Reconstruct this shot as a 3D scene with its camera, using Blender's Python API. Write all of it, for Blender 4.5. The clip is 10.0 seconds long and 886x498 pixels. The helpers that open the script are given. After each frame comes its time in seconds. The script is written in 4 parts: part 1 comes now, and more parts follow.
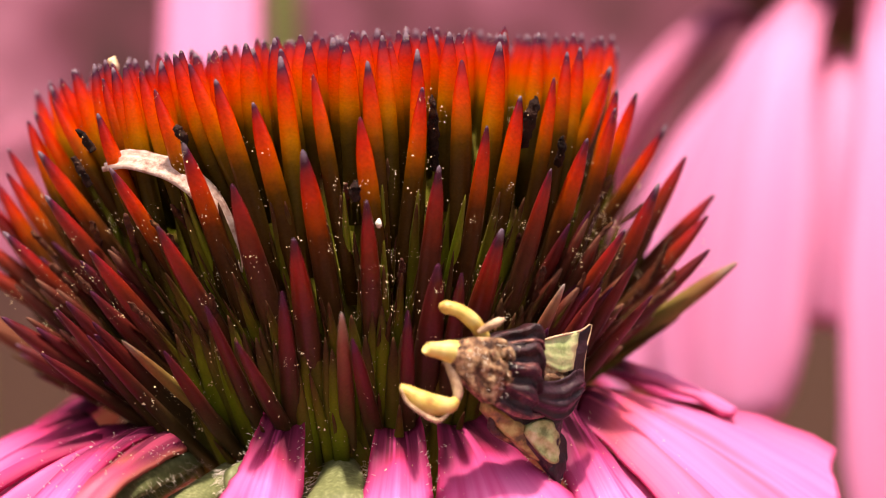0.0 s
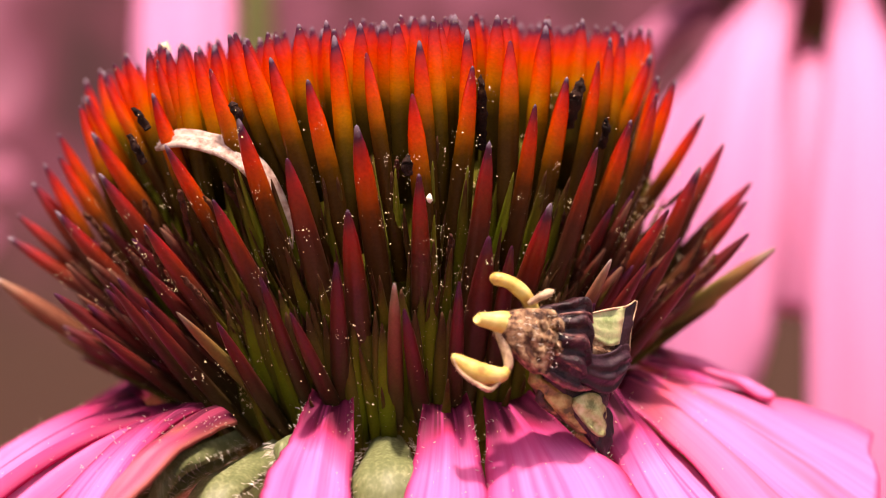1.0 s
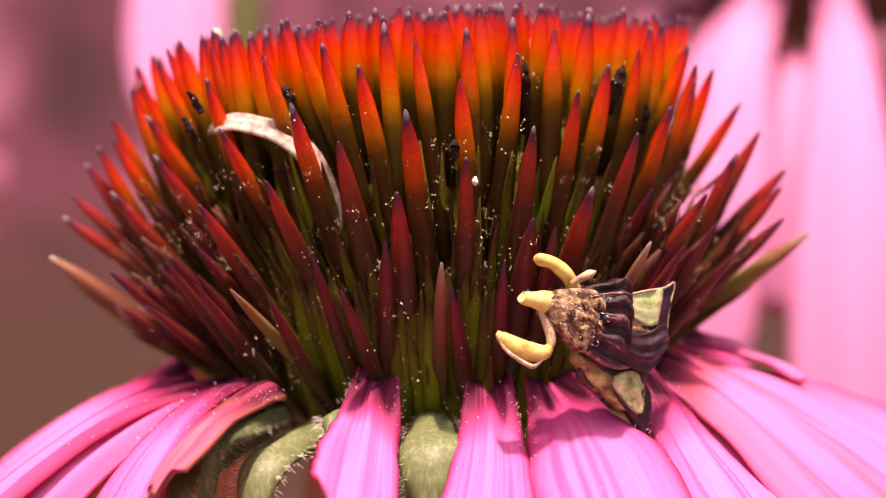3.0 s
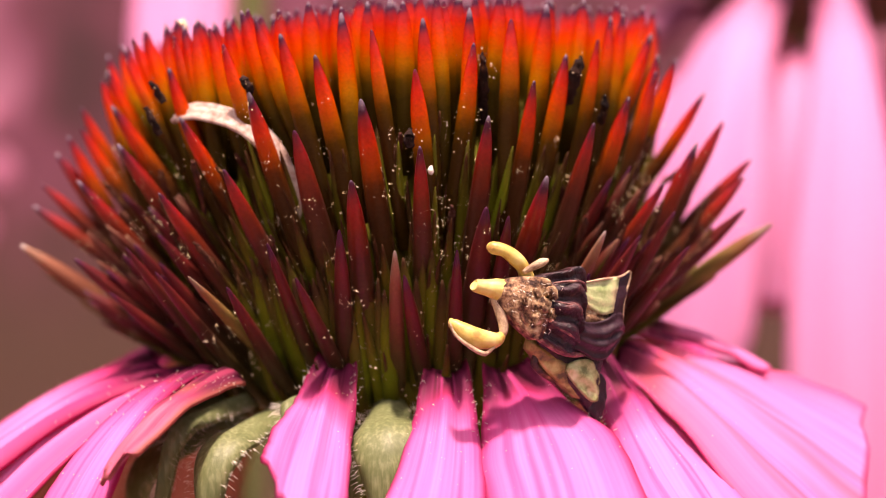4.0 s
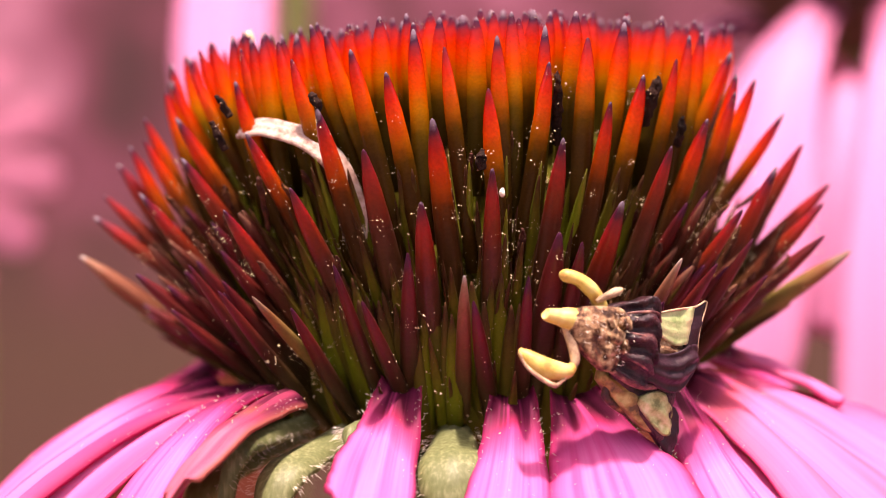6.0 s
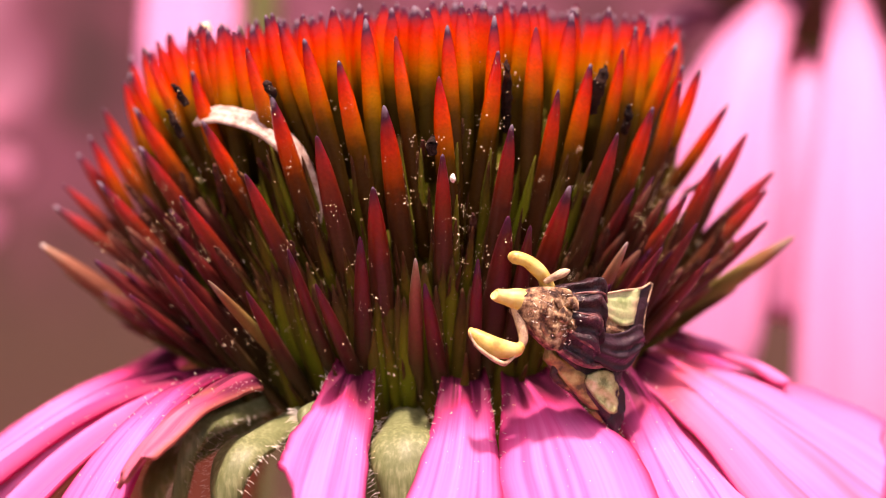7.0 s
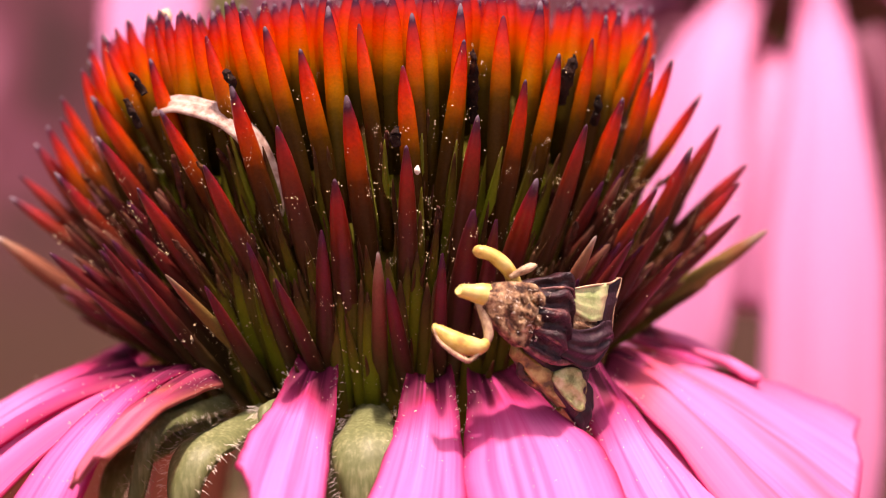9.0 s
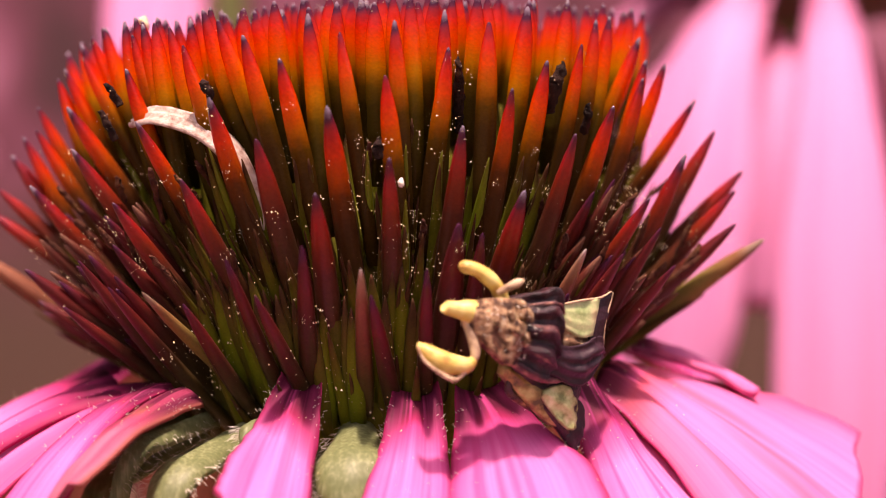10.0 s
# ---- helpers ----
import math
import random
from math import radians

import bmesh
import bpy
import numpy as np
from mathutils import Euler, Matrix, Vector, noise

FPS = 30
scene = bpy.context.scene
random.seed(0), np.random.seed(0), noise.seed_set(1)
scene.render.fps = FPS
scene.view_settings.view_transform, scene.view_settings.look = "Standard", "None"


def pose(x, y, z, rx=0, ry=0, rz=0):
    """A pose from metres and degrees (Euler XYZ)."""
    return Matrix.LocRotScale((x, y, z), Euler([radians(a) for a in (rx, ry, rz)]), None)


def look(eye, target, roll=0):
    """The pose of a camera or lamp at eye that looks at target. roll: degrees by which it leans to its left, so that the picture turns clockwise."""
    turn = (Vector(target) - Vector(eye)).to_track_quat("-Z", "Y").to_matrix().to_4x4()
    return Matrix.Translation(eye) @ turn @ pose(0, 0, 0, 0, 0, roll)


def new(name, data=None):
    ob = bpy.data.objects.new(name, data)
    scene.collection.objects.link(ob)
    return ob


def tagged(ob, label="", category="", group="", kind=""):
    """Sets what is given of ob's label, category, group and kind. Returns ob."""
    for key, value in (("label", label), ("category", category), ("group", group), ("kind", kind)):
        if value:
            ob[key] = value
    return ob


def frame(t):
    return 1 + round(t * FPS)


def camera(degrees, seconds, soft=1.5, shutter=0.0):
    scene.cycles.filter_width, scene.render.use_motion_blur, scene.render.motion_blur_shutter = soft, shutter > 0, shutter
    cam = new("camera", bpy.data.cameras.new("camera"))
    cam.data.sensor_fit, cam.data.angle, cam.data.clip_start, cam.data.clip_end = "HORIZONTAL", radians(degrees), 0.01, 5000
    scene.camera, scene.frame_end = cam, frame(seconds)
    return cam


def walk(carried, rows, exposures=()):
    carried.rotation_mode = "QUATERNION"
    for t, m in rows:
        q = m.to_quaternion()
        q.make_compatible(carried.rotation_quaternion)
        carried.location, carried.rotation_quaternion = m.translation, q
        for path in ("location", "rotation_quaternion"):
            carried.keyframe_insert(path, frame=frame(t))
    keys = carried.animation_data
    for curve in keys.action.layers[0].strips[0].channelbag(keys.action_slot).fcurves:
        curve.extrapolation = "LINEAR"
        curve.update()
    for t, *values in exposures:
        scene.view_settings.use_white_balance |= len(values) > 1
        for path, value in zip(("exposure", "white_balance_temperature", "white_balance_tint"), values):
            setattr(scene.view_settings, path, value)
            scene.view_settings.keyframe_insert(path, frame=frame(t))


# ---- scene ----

S = 0.01  # the meshes below are drawn in centimetres

# ---------------------------------------------------------------- camera
# seconds, centimetres, degrees; the hand-held camera
CAMERA_ROWS = [
    (0, 0.050, -6.045, 0.838, 87.94, 0.73, -1.30),
    (0.5, 0.049, -6.130, 0.811, 87.74, 1.07, -1.71),
    (1, 0.010, -6.133, 0.789, 87.55, 0.18, -2.71),
    (1.5, 0.004, -6.191, 0.773, 87.42, 0.31, -2.93),
    (2, -0.047, -6.166, 0.768, 87.55, 0.27, -3.37),
    (2.2, -0.064, -6.204, 0.765, 87.50, -0.42, -3.99),
    (3.3, -0.006, -6.280, 0.759, 87.55, -0.04, -2.34),
    (3.5, -0.000, -6.300, 0.760, 87.63, 0.00, -1.01),
    (4, 0.049, -6.331, 0.760, 87.50, -0.42, -2.95),
    (4.5, 0.114, -6.328, 0.730, 87.50, -0.58, -4.74),
    (5, 0.123, -6.300, 0.778, 87.71, -0.61, -3.18),
    (6.3, 0.029, -6.140, 0.793, 88.02, -1.41, -0.97),
    (6.5, 0.049, -6.131, 0.789, 87.94, -1.29, -1.33),
    (7, 0.064, -6.276, 0.764, 87.63, -1.11, -2.53),
    (7.5, 0.091, -6.140, 0.790, 87.58, -0.92, -2.93),
    (8, 0.099, -6.245, 0.764, 87.06, -0.98, -3.80),
    (8.5, 0.101, -6.098, 0.795, 87.32, -1.01, -3.44),
    (9, 0.085, -6.154, 0.768, 87.16, -1.31, -4.02),
    (9.5, 0.108, -6.070, 0.772, 86.90, -1.04, -4.65),
    (10, 0.112, -6.006, 0.790, 86.98, -0.84, -3.70),
]
# the flower sways on its stem: seconds, centimetres, degrees
SWAY_ROWS = [
    (0, -0.288, -0.007, -0.021, 2.07, -2.91, 0.21),
    (0.5, -0.240, -0.062, -0.047, 0.55, -2.79, 0.80),
    (1, 0.017, -0.041, -0.073, -0.62, -3.16, -0.95),
    (1.5, 0.005, -0.048, -0.072, -0.84, -3.12, -0.74),
    (2, 0.194, -0.069, -0.087, -1.39, -3.08, -0.85),
    (2.2, 0.477, -0.080, -0.069, -1.20, -3.28, -3.16),
    (3.3, 0.097, -0.013, -0.014, -0.18, -3.17, -1.41),
    (3.5, 0.016, -0.026, 0.003, -0.28, -3.13, -0.80),
    (4, 0.137, -0.030, 0.017, -0.10, -3.22, -3.06),
    (4.5, 0.208, 0.006, -0.008, -0.46, -3.27, -5.37),
    (5, 0.105, -0.004, 0.051, 0.27, -3.06, -4.28),
    (6.3, 0.263, -0.003, 0.004, 0.72, -3.02, -3.04),
    (6.5, 0.197, 0.008, -0.010, 0.53, -2.99, -2.94),
    (7, 0.204, 0.006, 0.007, 0.09, -2.94, -3.33),
    (7.5, 0.187, 0.012, -0.012, 0.46, -3.02, -3.84),
    (8, 0.235, 0.014, 0.040, 0.32, -2.97, -4.44),
    (8.5, 0.204, 0.018, 0.013, 0.72, -3.01, -4.27),
    (9, 0.224, 0.007, -0.004, 0.03, -3.00, -4.06),
    (9.5, 0.224, 0.013, -0.019, 0.23, -2.91, -4.44),
    (10, 0.152, 0.009, -0.042, 0.21, -2.95, -3.85),
]


def cm_pose(x, y, z, rx=0, ry=0, rz=0):
    return pose(x * S, y * S, z * S, rx, ry, rz)


cam = camera(39.2, 10.0, soft=1.0)
cam.data.dof.use_dof = True
cam.data.dof.focus_distance = 4.86 * S
cam.data.dof.aperture_fstop = 30
walk(cam, [(r[0], cm_pose(*r[1:])) for r in CAMERA_ROWS], [(0, 0.97, 7750, 24), (2.0, 0.99, 7850, 36), (3.5, 1.05, 7800, 36), (4.5, 0.93, 7800, 36), (5.2, 0.87, 7820, 37), (6.5, 1.41, 7600, 38), (7.0, 1.18, 7800, 41), (8.0, 1.06, 7820, 39), (10, 0.90, 7820, 39)])

# ---------------------------------------------------------------- light
SUN_TO = Vector((-0.03, -0.21, 0.975)).normalized()
world = bpy.data.worlds.new("daylight")
scene.world = world
world.use_nodes = True
wn = world.node_tree.nodes
wl = world.node_tree.links
sky = wn.new("ShaderNodeTexSky")
sky.sky_type = "NISHITA"
sky.sun_disc = False
sky.air_density = 0.7
sky.dust_density = 5.0
sky.ozone_density = 0.5
sky.sun_elevation = math.asin(SUN_TO.z)
sky.sun_rotation = math.atan2(SUN_TO.x, SUN_TO.y)
wl.new(sky.outputs["Color"], wn["Background"].inputs["Color"])
wn["Background"].inputs["Strength"].default_value = 0.15
sun = new("sun", bpy.data.lights.new("sun", "SUN"))
sun.data.energy = 4.6
sun.data.angle = radians(3.0)
sun.data.color = (1.0, 0.93, 0.84)
sun.matrix_world = look(SUN_TO * 3, (0, 0, 0))


# ---------------------------------------------------------------- materials
def material(name):
    m = bpy.data.materials.new(name)
    m.use_nodes = True
    return m, m.node_tree.nodes, m.node_tree.links, m.node_tree.nodes["Principled BSDF"]


def ramp(nodes, stops, mode="LINEAR"):
    r = nodes.new("ShaderNodeValToRGB")
    r.color_ramp.interpolation = mode
    e = r.color_ramp.elements
    while len(e) < len(stops):
        e.new(0.5)
    for k, (at, c) in enumerate(stops):
        e[k].position = at
        e[k].color = (*c, 1)
    return r


def noise_node(nodes, links, coords, size_cm, detail=4, rough=0.55):
    n = nodes.new("ShaderNodeTexNoise")
    n.inputs["Scale"].default_value = 1 / (size_cm * S)
    n.inputs["Detail"].default_value = detail
    n.inputs["Roughness"].default_value = rough
    links.new(coords, n.inputs["Vector"])
    return n


def mixed(nodes, links, kind, fac, a, b):
    m = nodes.new("ShaderNodeMix")
    m.data_type = "RGBA"
    m.blend_type = kind
    for socket, value in ((m.inputs[0], fac), (m.inputs[6], a), (m.inputs[7], b)):
        if isinstance(value, (float, int)):
            socket.default_value = value
        elif isinstance(value, tuple):
            socket.default_value = (*value, 1)
        else:
            links.new(value, socket)
    return m.outputs[2]


def add_bump(nodes, links, height, strength, depth_cm, shader):
    b = nodes.new("ShaderNodeBump")
    b.inputs["Strength"].default_value = strength
    b.inputs["Distance"].default_value = depth_cm * S
    links.new(height, b.inputs["Height"])
    links.new(b.outputs["Normal"], shader.inputs["Normal"])
    return b


def add_translucent(nodes, links, shader, colour, amount):
    """Thin living tissue lets some light through."""
    t = nodes.new("ShaderNodeBsdfTranslucent")
    if isinstance(colour, tuple):
        t.inputs["Color"].default_value = (*colour, 1)
    else:
        links.new(colour, t.inputs["Color"])
    mix = nodes.new("ShaderNodeMixShader")
    mix.inputs[0].default_value = amount
    links.new(shader.outputs[0], mix.inputs[1])
    links.new(t.outputs[0], mix.inputs[2])
    links.new(mix.outputs[0], nodes["Material Output"].inputs["Surface"])


def spine_material(name, stops, rough=0.32, through_light=0.25, coat=0.12, spec=0.22):
    m, n, l, p = material(name)
    tc = n.new("ShaderNodeTexCoord")
    sep = n.new("ShaderNodeSeparateXYZ")
    l.new(tc.outputs["Generated"], sep.inputs[0])
    info = n.new("ShaderNodeObjectInfo")
    grain = noise_node(n, l, tc.outputs["Object"], 0.06)
    shift = n.new("ShaderNodeMath")
    shift.operation = "MULTIPLY_ADD"
    l.new(info.outputs["Random"], shift.inputs[0])
    shift.inputs[1].default_value = 0.05
    l.new(sep.outputs["Z"], shift.inputs[2])
    wob = n.new("ShaderNodeMath")
    wob.operation = "MULTIPLY_ADD"
    l.new(grain.outputs["Fac"], wob.inputs[0])
    wob.inputs[1].default_value = 0.08
    l.new(shift.outputs[0], wob.inputs[2])
    off = n.new("ShaderNodeMath")
    off.operation = "SUBTRACT"
    l.new(wob.outputs[0], off.inputs[0])
    off.inputs[1].default_value = 0.068
    r = ramp(n, stops)
    l.new(off.outputs[0], r.inputs[0])
    fine = noise_node(n, l, tc.outputs["Object"], 0.012, 3)
    hsv = n.new("ShaderNodeHueSaturation")
    l.new(r.outputs[0], hsv.inputs["Color"])
    val = n.new("ShaderNodeMapRange")
    l.new(fine.outputs["Fac"], val.inputs[0])
    val.inputs[3].default_value = 0.72
    val.inputs[4].default_value = 1.28
    l.new(val.outputs[0], hsv.inputs["Value"])
    l.new(hsv.outputs[0], p.inputs["Base Color"])
    p.inputs["Roughness"].default_value = rough
    p.inputs["Specular IOR Level"].default_value = spec
    gloss = n.new("ShaderNodeMapRange")  # only the hard tips shine
    gloss.inputs[1].default_value = 0.72
    gloss.inputs[2].default_value = 0.92
    gloss.inputs[4].default_value = coat
    l.new(sep.outputs["Z"], gloss.inputs[0])
    l.new(gloss.outputs[0], p.inputs["Coat Weight"])
    p.inputs["Coat Roughness"].default_value = 0.13
    add_bump(n, l, fine.outputs["Fac"], 0.25, 0.004, p)
    add_translucent(n, l, p, hsv.outputs[0], through_light)
    return m


# the pale stop at 1.0 in the ramps below paints a glint on the tips
PURPLE = (0.075, 0.012, 0.042)
# own green-to-orange run; the dark lower stops also paint the shade between spines
SPINE_TOP = spine_material("spine_orange", [(0.0, (0.084, 0.060, 0.007)), (0.44, (0.090, 0.062, 0.007)), (0.54, (0.19, 0.115, 0.006)), (0.65, (0.68, 0.29, 0.006)), (0.77, (0.92, 0.135, 0.005)),
                                            (0.87, (0.76, 0.036, 0.006)), (0.925, (0.46, 0.016, 0.014)), (0.955, (0.17, 0.014, 0.040)), (0.978, (0.080, 0.014, 0.046)), (1.0, (0.34, 0.26, 0.32))], 0.24, 0.55, 1.0)
SPINE_RIM = spine_material("spine_rim", [(0.0, (0.078, 0.048, 0.007)), (0.52, (0.077, 0.036, 0.008)), (0.62, (0.130, 0.060, 0.004)), (0.71, (0.520, 0.150, 0.005)), (0.80, (0.840, 0.105, 0.005)),
                                          (0.88, (0.720, 0.036, 0.006)), (0.94, (0.460, 0.016, 0.014)), (0.970, (0.200, 0.014, 0.034)), (0.980, PURPLE), (1.0, (0.24, 0.18, 0.23))], 0.26, 0.5, 0.8)
SPINE_HIGH = spine_material("spine_red_orange", [(0.0, (0.084, 0.053, 0.007)), (0.56, (0.081, 0.032, 0.011)), (0.67, (0.143, 0.039, 0.007)), (0.76, (0.460, 0.075, 0.005)), (0.84, (0.660, 0.046, 0.006)),
                                                 (0.91, (0.460, 0.018, 0.012)), (0.95, (0.240, 0.012, 0.026)), (0.972, (0.120, 0.010, 0.034)), (0.980, PURPLE), (1.0, (0.24, 0.18, 0.23))], 0.28, 0.45, 0.7)
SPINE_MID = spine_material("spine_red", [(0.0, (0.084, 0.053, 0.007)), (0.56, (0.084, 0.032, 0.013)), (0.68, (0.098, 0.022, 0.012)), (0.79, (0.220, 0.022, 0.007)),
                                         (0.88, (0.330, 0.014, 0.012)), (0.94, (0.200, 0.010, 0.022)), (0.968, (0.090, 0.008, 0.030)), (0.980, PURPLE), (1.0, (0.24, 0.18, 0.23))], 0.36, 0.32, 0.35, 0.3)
# maroon of the lower rows, darkened further for the shade under the crown
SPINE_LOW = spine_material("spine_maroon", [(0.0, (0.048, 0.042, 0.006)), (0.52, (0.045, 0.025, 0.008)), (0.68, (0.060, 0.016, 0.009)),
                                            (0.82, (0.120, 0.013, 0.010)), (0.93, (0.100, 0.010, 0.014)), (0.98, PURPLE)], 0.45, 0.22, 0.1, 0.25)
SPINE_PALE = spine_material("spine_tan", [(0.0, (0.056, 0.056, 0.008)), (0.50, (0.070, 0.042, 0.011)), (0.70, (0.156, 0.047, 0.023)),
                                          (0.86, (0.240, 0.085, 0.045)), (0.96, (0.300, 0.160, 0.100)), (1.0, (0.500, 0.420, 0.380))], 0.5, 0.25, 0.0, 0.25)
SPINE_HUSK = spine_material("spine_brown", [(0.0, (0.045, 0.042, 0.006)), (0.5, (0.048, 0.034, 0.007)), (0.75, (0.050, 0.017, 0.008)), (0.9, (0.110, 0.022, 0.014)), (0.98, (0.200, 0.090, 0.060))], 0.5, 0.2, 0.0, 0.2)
# browner, darker tips paint in shade so the strand ends fade out
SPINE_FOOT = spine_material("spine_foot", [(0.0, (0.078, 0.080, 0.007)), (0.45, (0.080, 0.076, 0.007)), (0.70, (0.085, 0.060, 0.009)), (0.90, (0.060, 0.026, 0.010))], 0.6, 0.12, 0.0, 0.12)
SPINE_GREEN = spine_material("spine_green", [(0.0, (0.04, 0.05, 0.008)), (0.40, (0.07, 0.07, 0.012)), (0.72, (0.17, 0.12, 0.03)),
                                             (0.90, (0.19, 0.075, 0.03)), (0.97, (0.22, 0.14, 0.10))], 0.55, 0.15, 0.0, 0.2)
# stalk tips darken too: painted shade hides where they end
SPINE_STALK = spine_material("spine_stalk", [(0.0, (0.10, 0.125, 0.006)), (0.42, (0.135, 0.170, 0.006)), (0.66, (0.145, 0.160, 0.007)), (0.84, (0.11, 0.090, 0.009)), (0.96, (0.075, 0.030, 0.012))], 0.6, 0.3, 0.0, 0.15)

SPINE_BUD = spine_material("spine_bud", [(0.0, (0.10, 0.13, 0.006)), (0.45, (0.16, 0.22, 0.008)), (0.72, (0.20, 0.27, 0.010)), (0.92, (0.17, 0.18, 0.012))], 0.45, 0.4, 0.2, 0.35)


def receptacle_material():
    m, n, l, p = material("receptacle_green")
    tc = n.new("ShaderNodeTexCoord")
    a = noise_node(n, l, tc.outputs["Object"], 0.15)
    r = ramp(n, [(0.3, (0.050, 0.040, 0.007)), (0.5, (0.075, 0.075, 0.008)), (0.7, (0.085, 0.045, 0.012))])
    l.new(a.outputs["Fac"], r.inputs[0])
    l.new(r.outputs[0], p.inputs["Base Color"])
    p.inputs["Roughness"].default_value = 1.0
    p.inputs["Specular IOR Level"].default_value = 0.08
    b = noise_node(n, l, tc.outputs["Object"], 0.03)
    add_bump(n, l, b.outputs["Fac"], 0.3, 0.01, p)
    return m


def petal_material(name, deep, pale, edge, through_light, dark=1.0):
    """Along u: from the base; across v: the ribs. The petal's own map carries both."""
    m, n, l, p = material(name)
    uv = n.new("ShaderNodeUVMap")
    sep = n.new("ShaderNodeSeparateXYZ")
    l.new(uv.outputs[0], sep.inputs[0])
    tc = n.new("ShaderNodeTexCoord")
    stretch = n.new("ShaderNodeMapping")
    stretch.inputs["Scale"].default_value = (0.8, 34, 1)
    l.new(uv.outputs[0], stretch.inputs[0])
    info = n.new("ShaderNodeObjectInfo")
    move = n.new("ShaderNodeVectorMath")
    l.new(stretch.outputs[0], move.inputs[0])
    l.new(info.outputs["Random"], move.inputs[1])
    veins = n.new("ShaderNodeTexNoise")
    veins.inputs["Scale"].default_value = 1.0
    veins.inputs["Detail"].default_value = 3
    l.new(move.outputs[0], veins.inputs["Vector"])
    big = n.new("ShaderNodeMapping")
    big.inputs["Scale"].default_value = (0.5, 8, 1)
    l.new(uv.outputs[0], big.inputs[0])
    move2 = n.new("ShaderNodeVectorMath")
    l.new(big.outputs[0], move2.inputs[0])
    l.new(info.outputs["Random"], move2.inputs[1])
    bands = n.new("ShaderNodeTexNoise")
    bands.inputs["Scale"].default_value = 1.0
    bands.inputs["Detail"].default_value = 1
    l.new(move2.outputs[0], bands.inputs["Vector"])
    along = ramp(n, [(0.0, (0.06, 0.006, 0.018)), (0.085 * dark, (0.14, 0.010, 0.04)), (0.125 * dark, edge), (0.155 * dark, deep), (0.155 * dark + 0.12, pale), (1.0, pale)])
    l.new(sep.outputs["X"], along.inputs[0])
    band_r = ramp(n, [(0.37, (1, 1, 1)), (0.50, (0, 0, 0))])
    l.new(bands.outputs["Fac"], band_r.inputs[0])
    soft_band = n.new("ShaderNodeMath")
    soft_band.operation = "MULTIPLY"
    l.new(band_r.outputs[0], soft_band.inputs[0])
    soft_band.inputs[1].default_value = 0.85
    c = mixed(n, l, "MIX", soft_band.outputs[0], along.outputs[0], deep)
    # the margins stay deep pink, widest near the base
    side = n.new("ShaderNodeMath")
    side.operation = "PINGPONG"
    l.new(sep.outputs["Y"], side.inputs[0])
    side.inputs[1].default_value = 0.5
    side_r = ramp(n, [(0.05, (1, 1, 1)), (0.29, (0, 0, 0))])
    l.new(side.outputs[0], side_r.inputs[0])
    fade = ramp(n, [(0.15, (1, 1, 1)), (0.45, (0.55, 0.55, 0.55)), (0.9, (0.15, 0.15, 0.15))])
    l.new(sep.outputs["X"], fade.inputs[0])
    both = mixed(n, l, "MULTIPLY", 1.0, side_r.outputs[0], fade.outputs[0])
    c = mixed(n, l, "MIX", both, c, deep)
    # the claw's margins are maroon
    claw = ramp(n, [(0.10 * dark, (0.9, 0.9, 0.9)), (0.24 * dark, (0, 0, 0))])
    l.new(sep.outputs["X"], claw.inputs[0])
    flank = ramp(n, [(0.10, (1, 1, 1)), (0.40, (0.15, 0.15, 0.15))])
    l.new(side.outputs[0], flank.inputs[0])
    c = mixed(n, l, "MIX", mixed(n, l, "MULTIPLY", 1.0, claw.outputs[0], flank.outputs[0]), c, (0.10, 0.008, 0.032))
    vein_r = ramp(n, [(0.36, (0.94, 0.76, 0.87)), (0.60, (1, 1, 1))])
    l.new(veins.outputs["Fac"], vein_r.inputs[0])
    c = mixed(n, l, "MULTIPLY", 0.8, c, vein_r.outputs[0])
    # a darker, sometimes brownish margin
    tri = n.new("ShaderNodeMath")
    tri.operation = "PINGPONG"
    l.new(sep.outputs["Y"], tri.inputs[0])
    tri.inputs[1].default_value = 0.5
    rim = ramp(n, [(0.0, (1, 1, 1)), (0.035, (0.35, 0.35, 0.35)), (0.09, (0, 0, 0))])
    l.new(tri.outputs[0], rim.inputs[0])
    c = mixed(n, l, "MIX", rim.outputs[0], c, edge)
    tip = ramp(n, [(0.965, (0, 0, 0)), (0.99, (0.8, 0.8, 0.8))])
    l.new(sep.outputs["X"], tip.inputs[0])
    c = mixed(n, l, "MIX", tip.outputs[0], c, edge)
    l.new(c, p.inputs["Base Color"])
    p.inputs["Roughness"].default_value = 0.62
    p.inputs["Specular IOR Level"].default_value = 0.22
    add_bump(n, l, veins.outputs["Fac"], 0.3, 0.015, p)
    add_translucent(n, l, p, c, through_light)
    return m


PETAL = petal_material("petal_pink", (0.70, 0.075, 0.28), (0.83, 0.222, 0.54), (0.42, 0.025, 0.11), 0.42)
PETAL_WARM = petal_material("petal_salmon_pink", (0.80, 0.125, 0.21), (0.82, 0.225, 0.52), (0.62, 0.09, 0.24), 0.42)
PETAL_STRIPED = petal_material("petal_striped_pink", (0.58, 0.050, 0.20), (0.84, 0.255, 0.56), (0.44, 0.03, 0.12), 0.42, 0.6)
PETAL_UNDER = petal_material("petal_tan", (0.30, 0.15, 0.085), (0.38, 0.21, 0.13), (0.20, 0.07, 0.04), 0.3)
# long dark base: maroon claw plus painted shade of the cone above
PETAL_ROLL = petal_material("petal_rolled", (0.52, 0.070, 0.15), (0.60, 0.165, 0.25), (0.34, 0.09, 0.075), 0.35, 2.5)
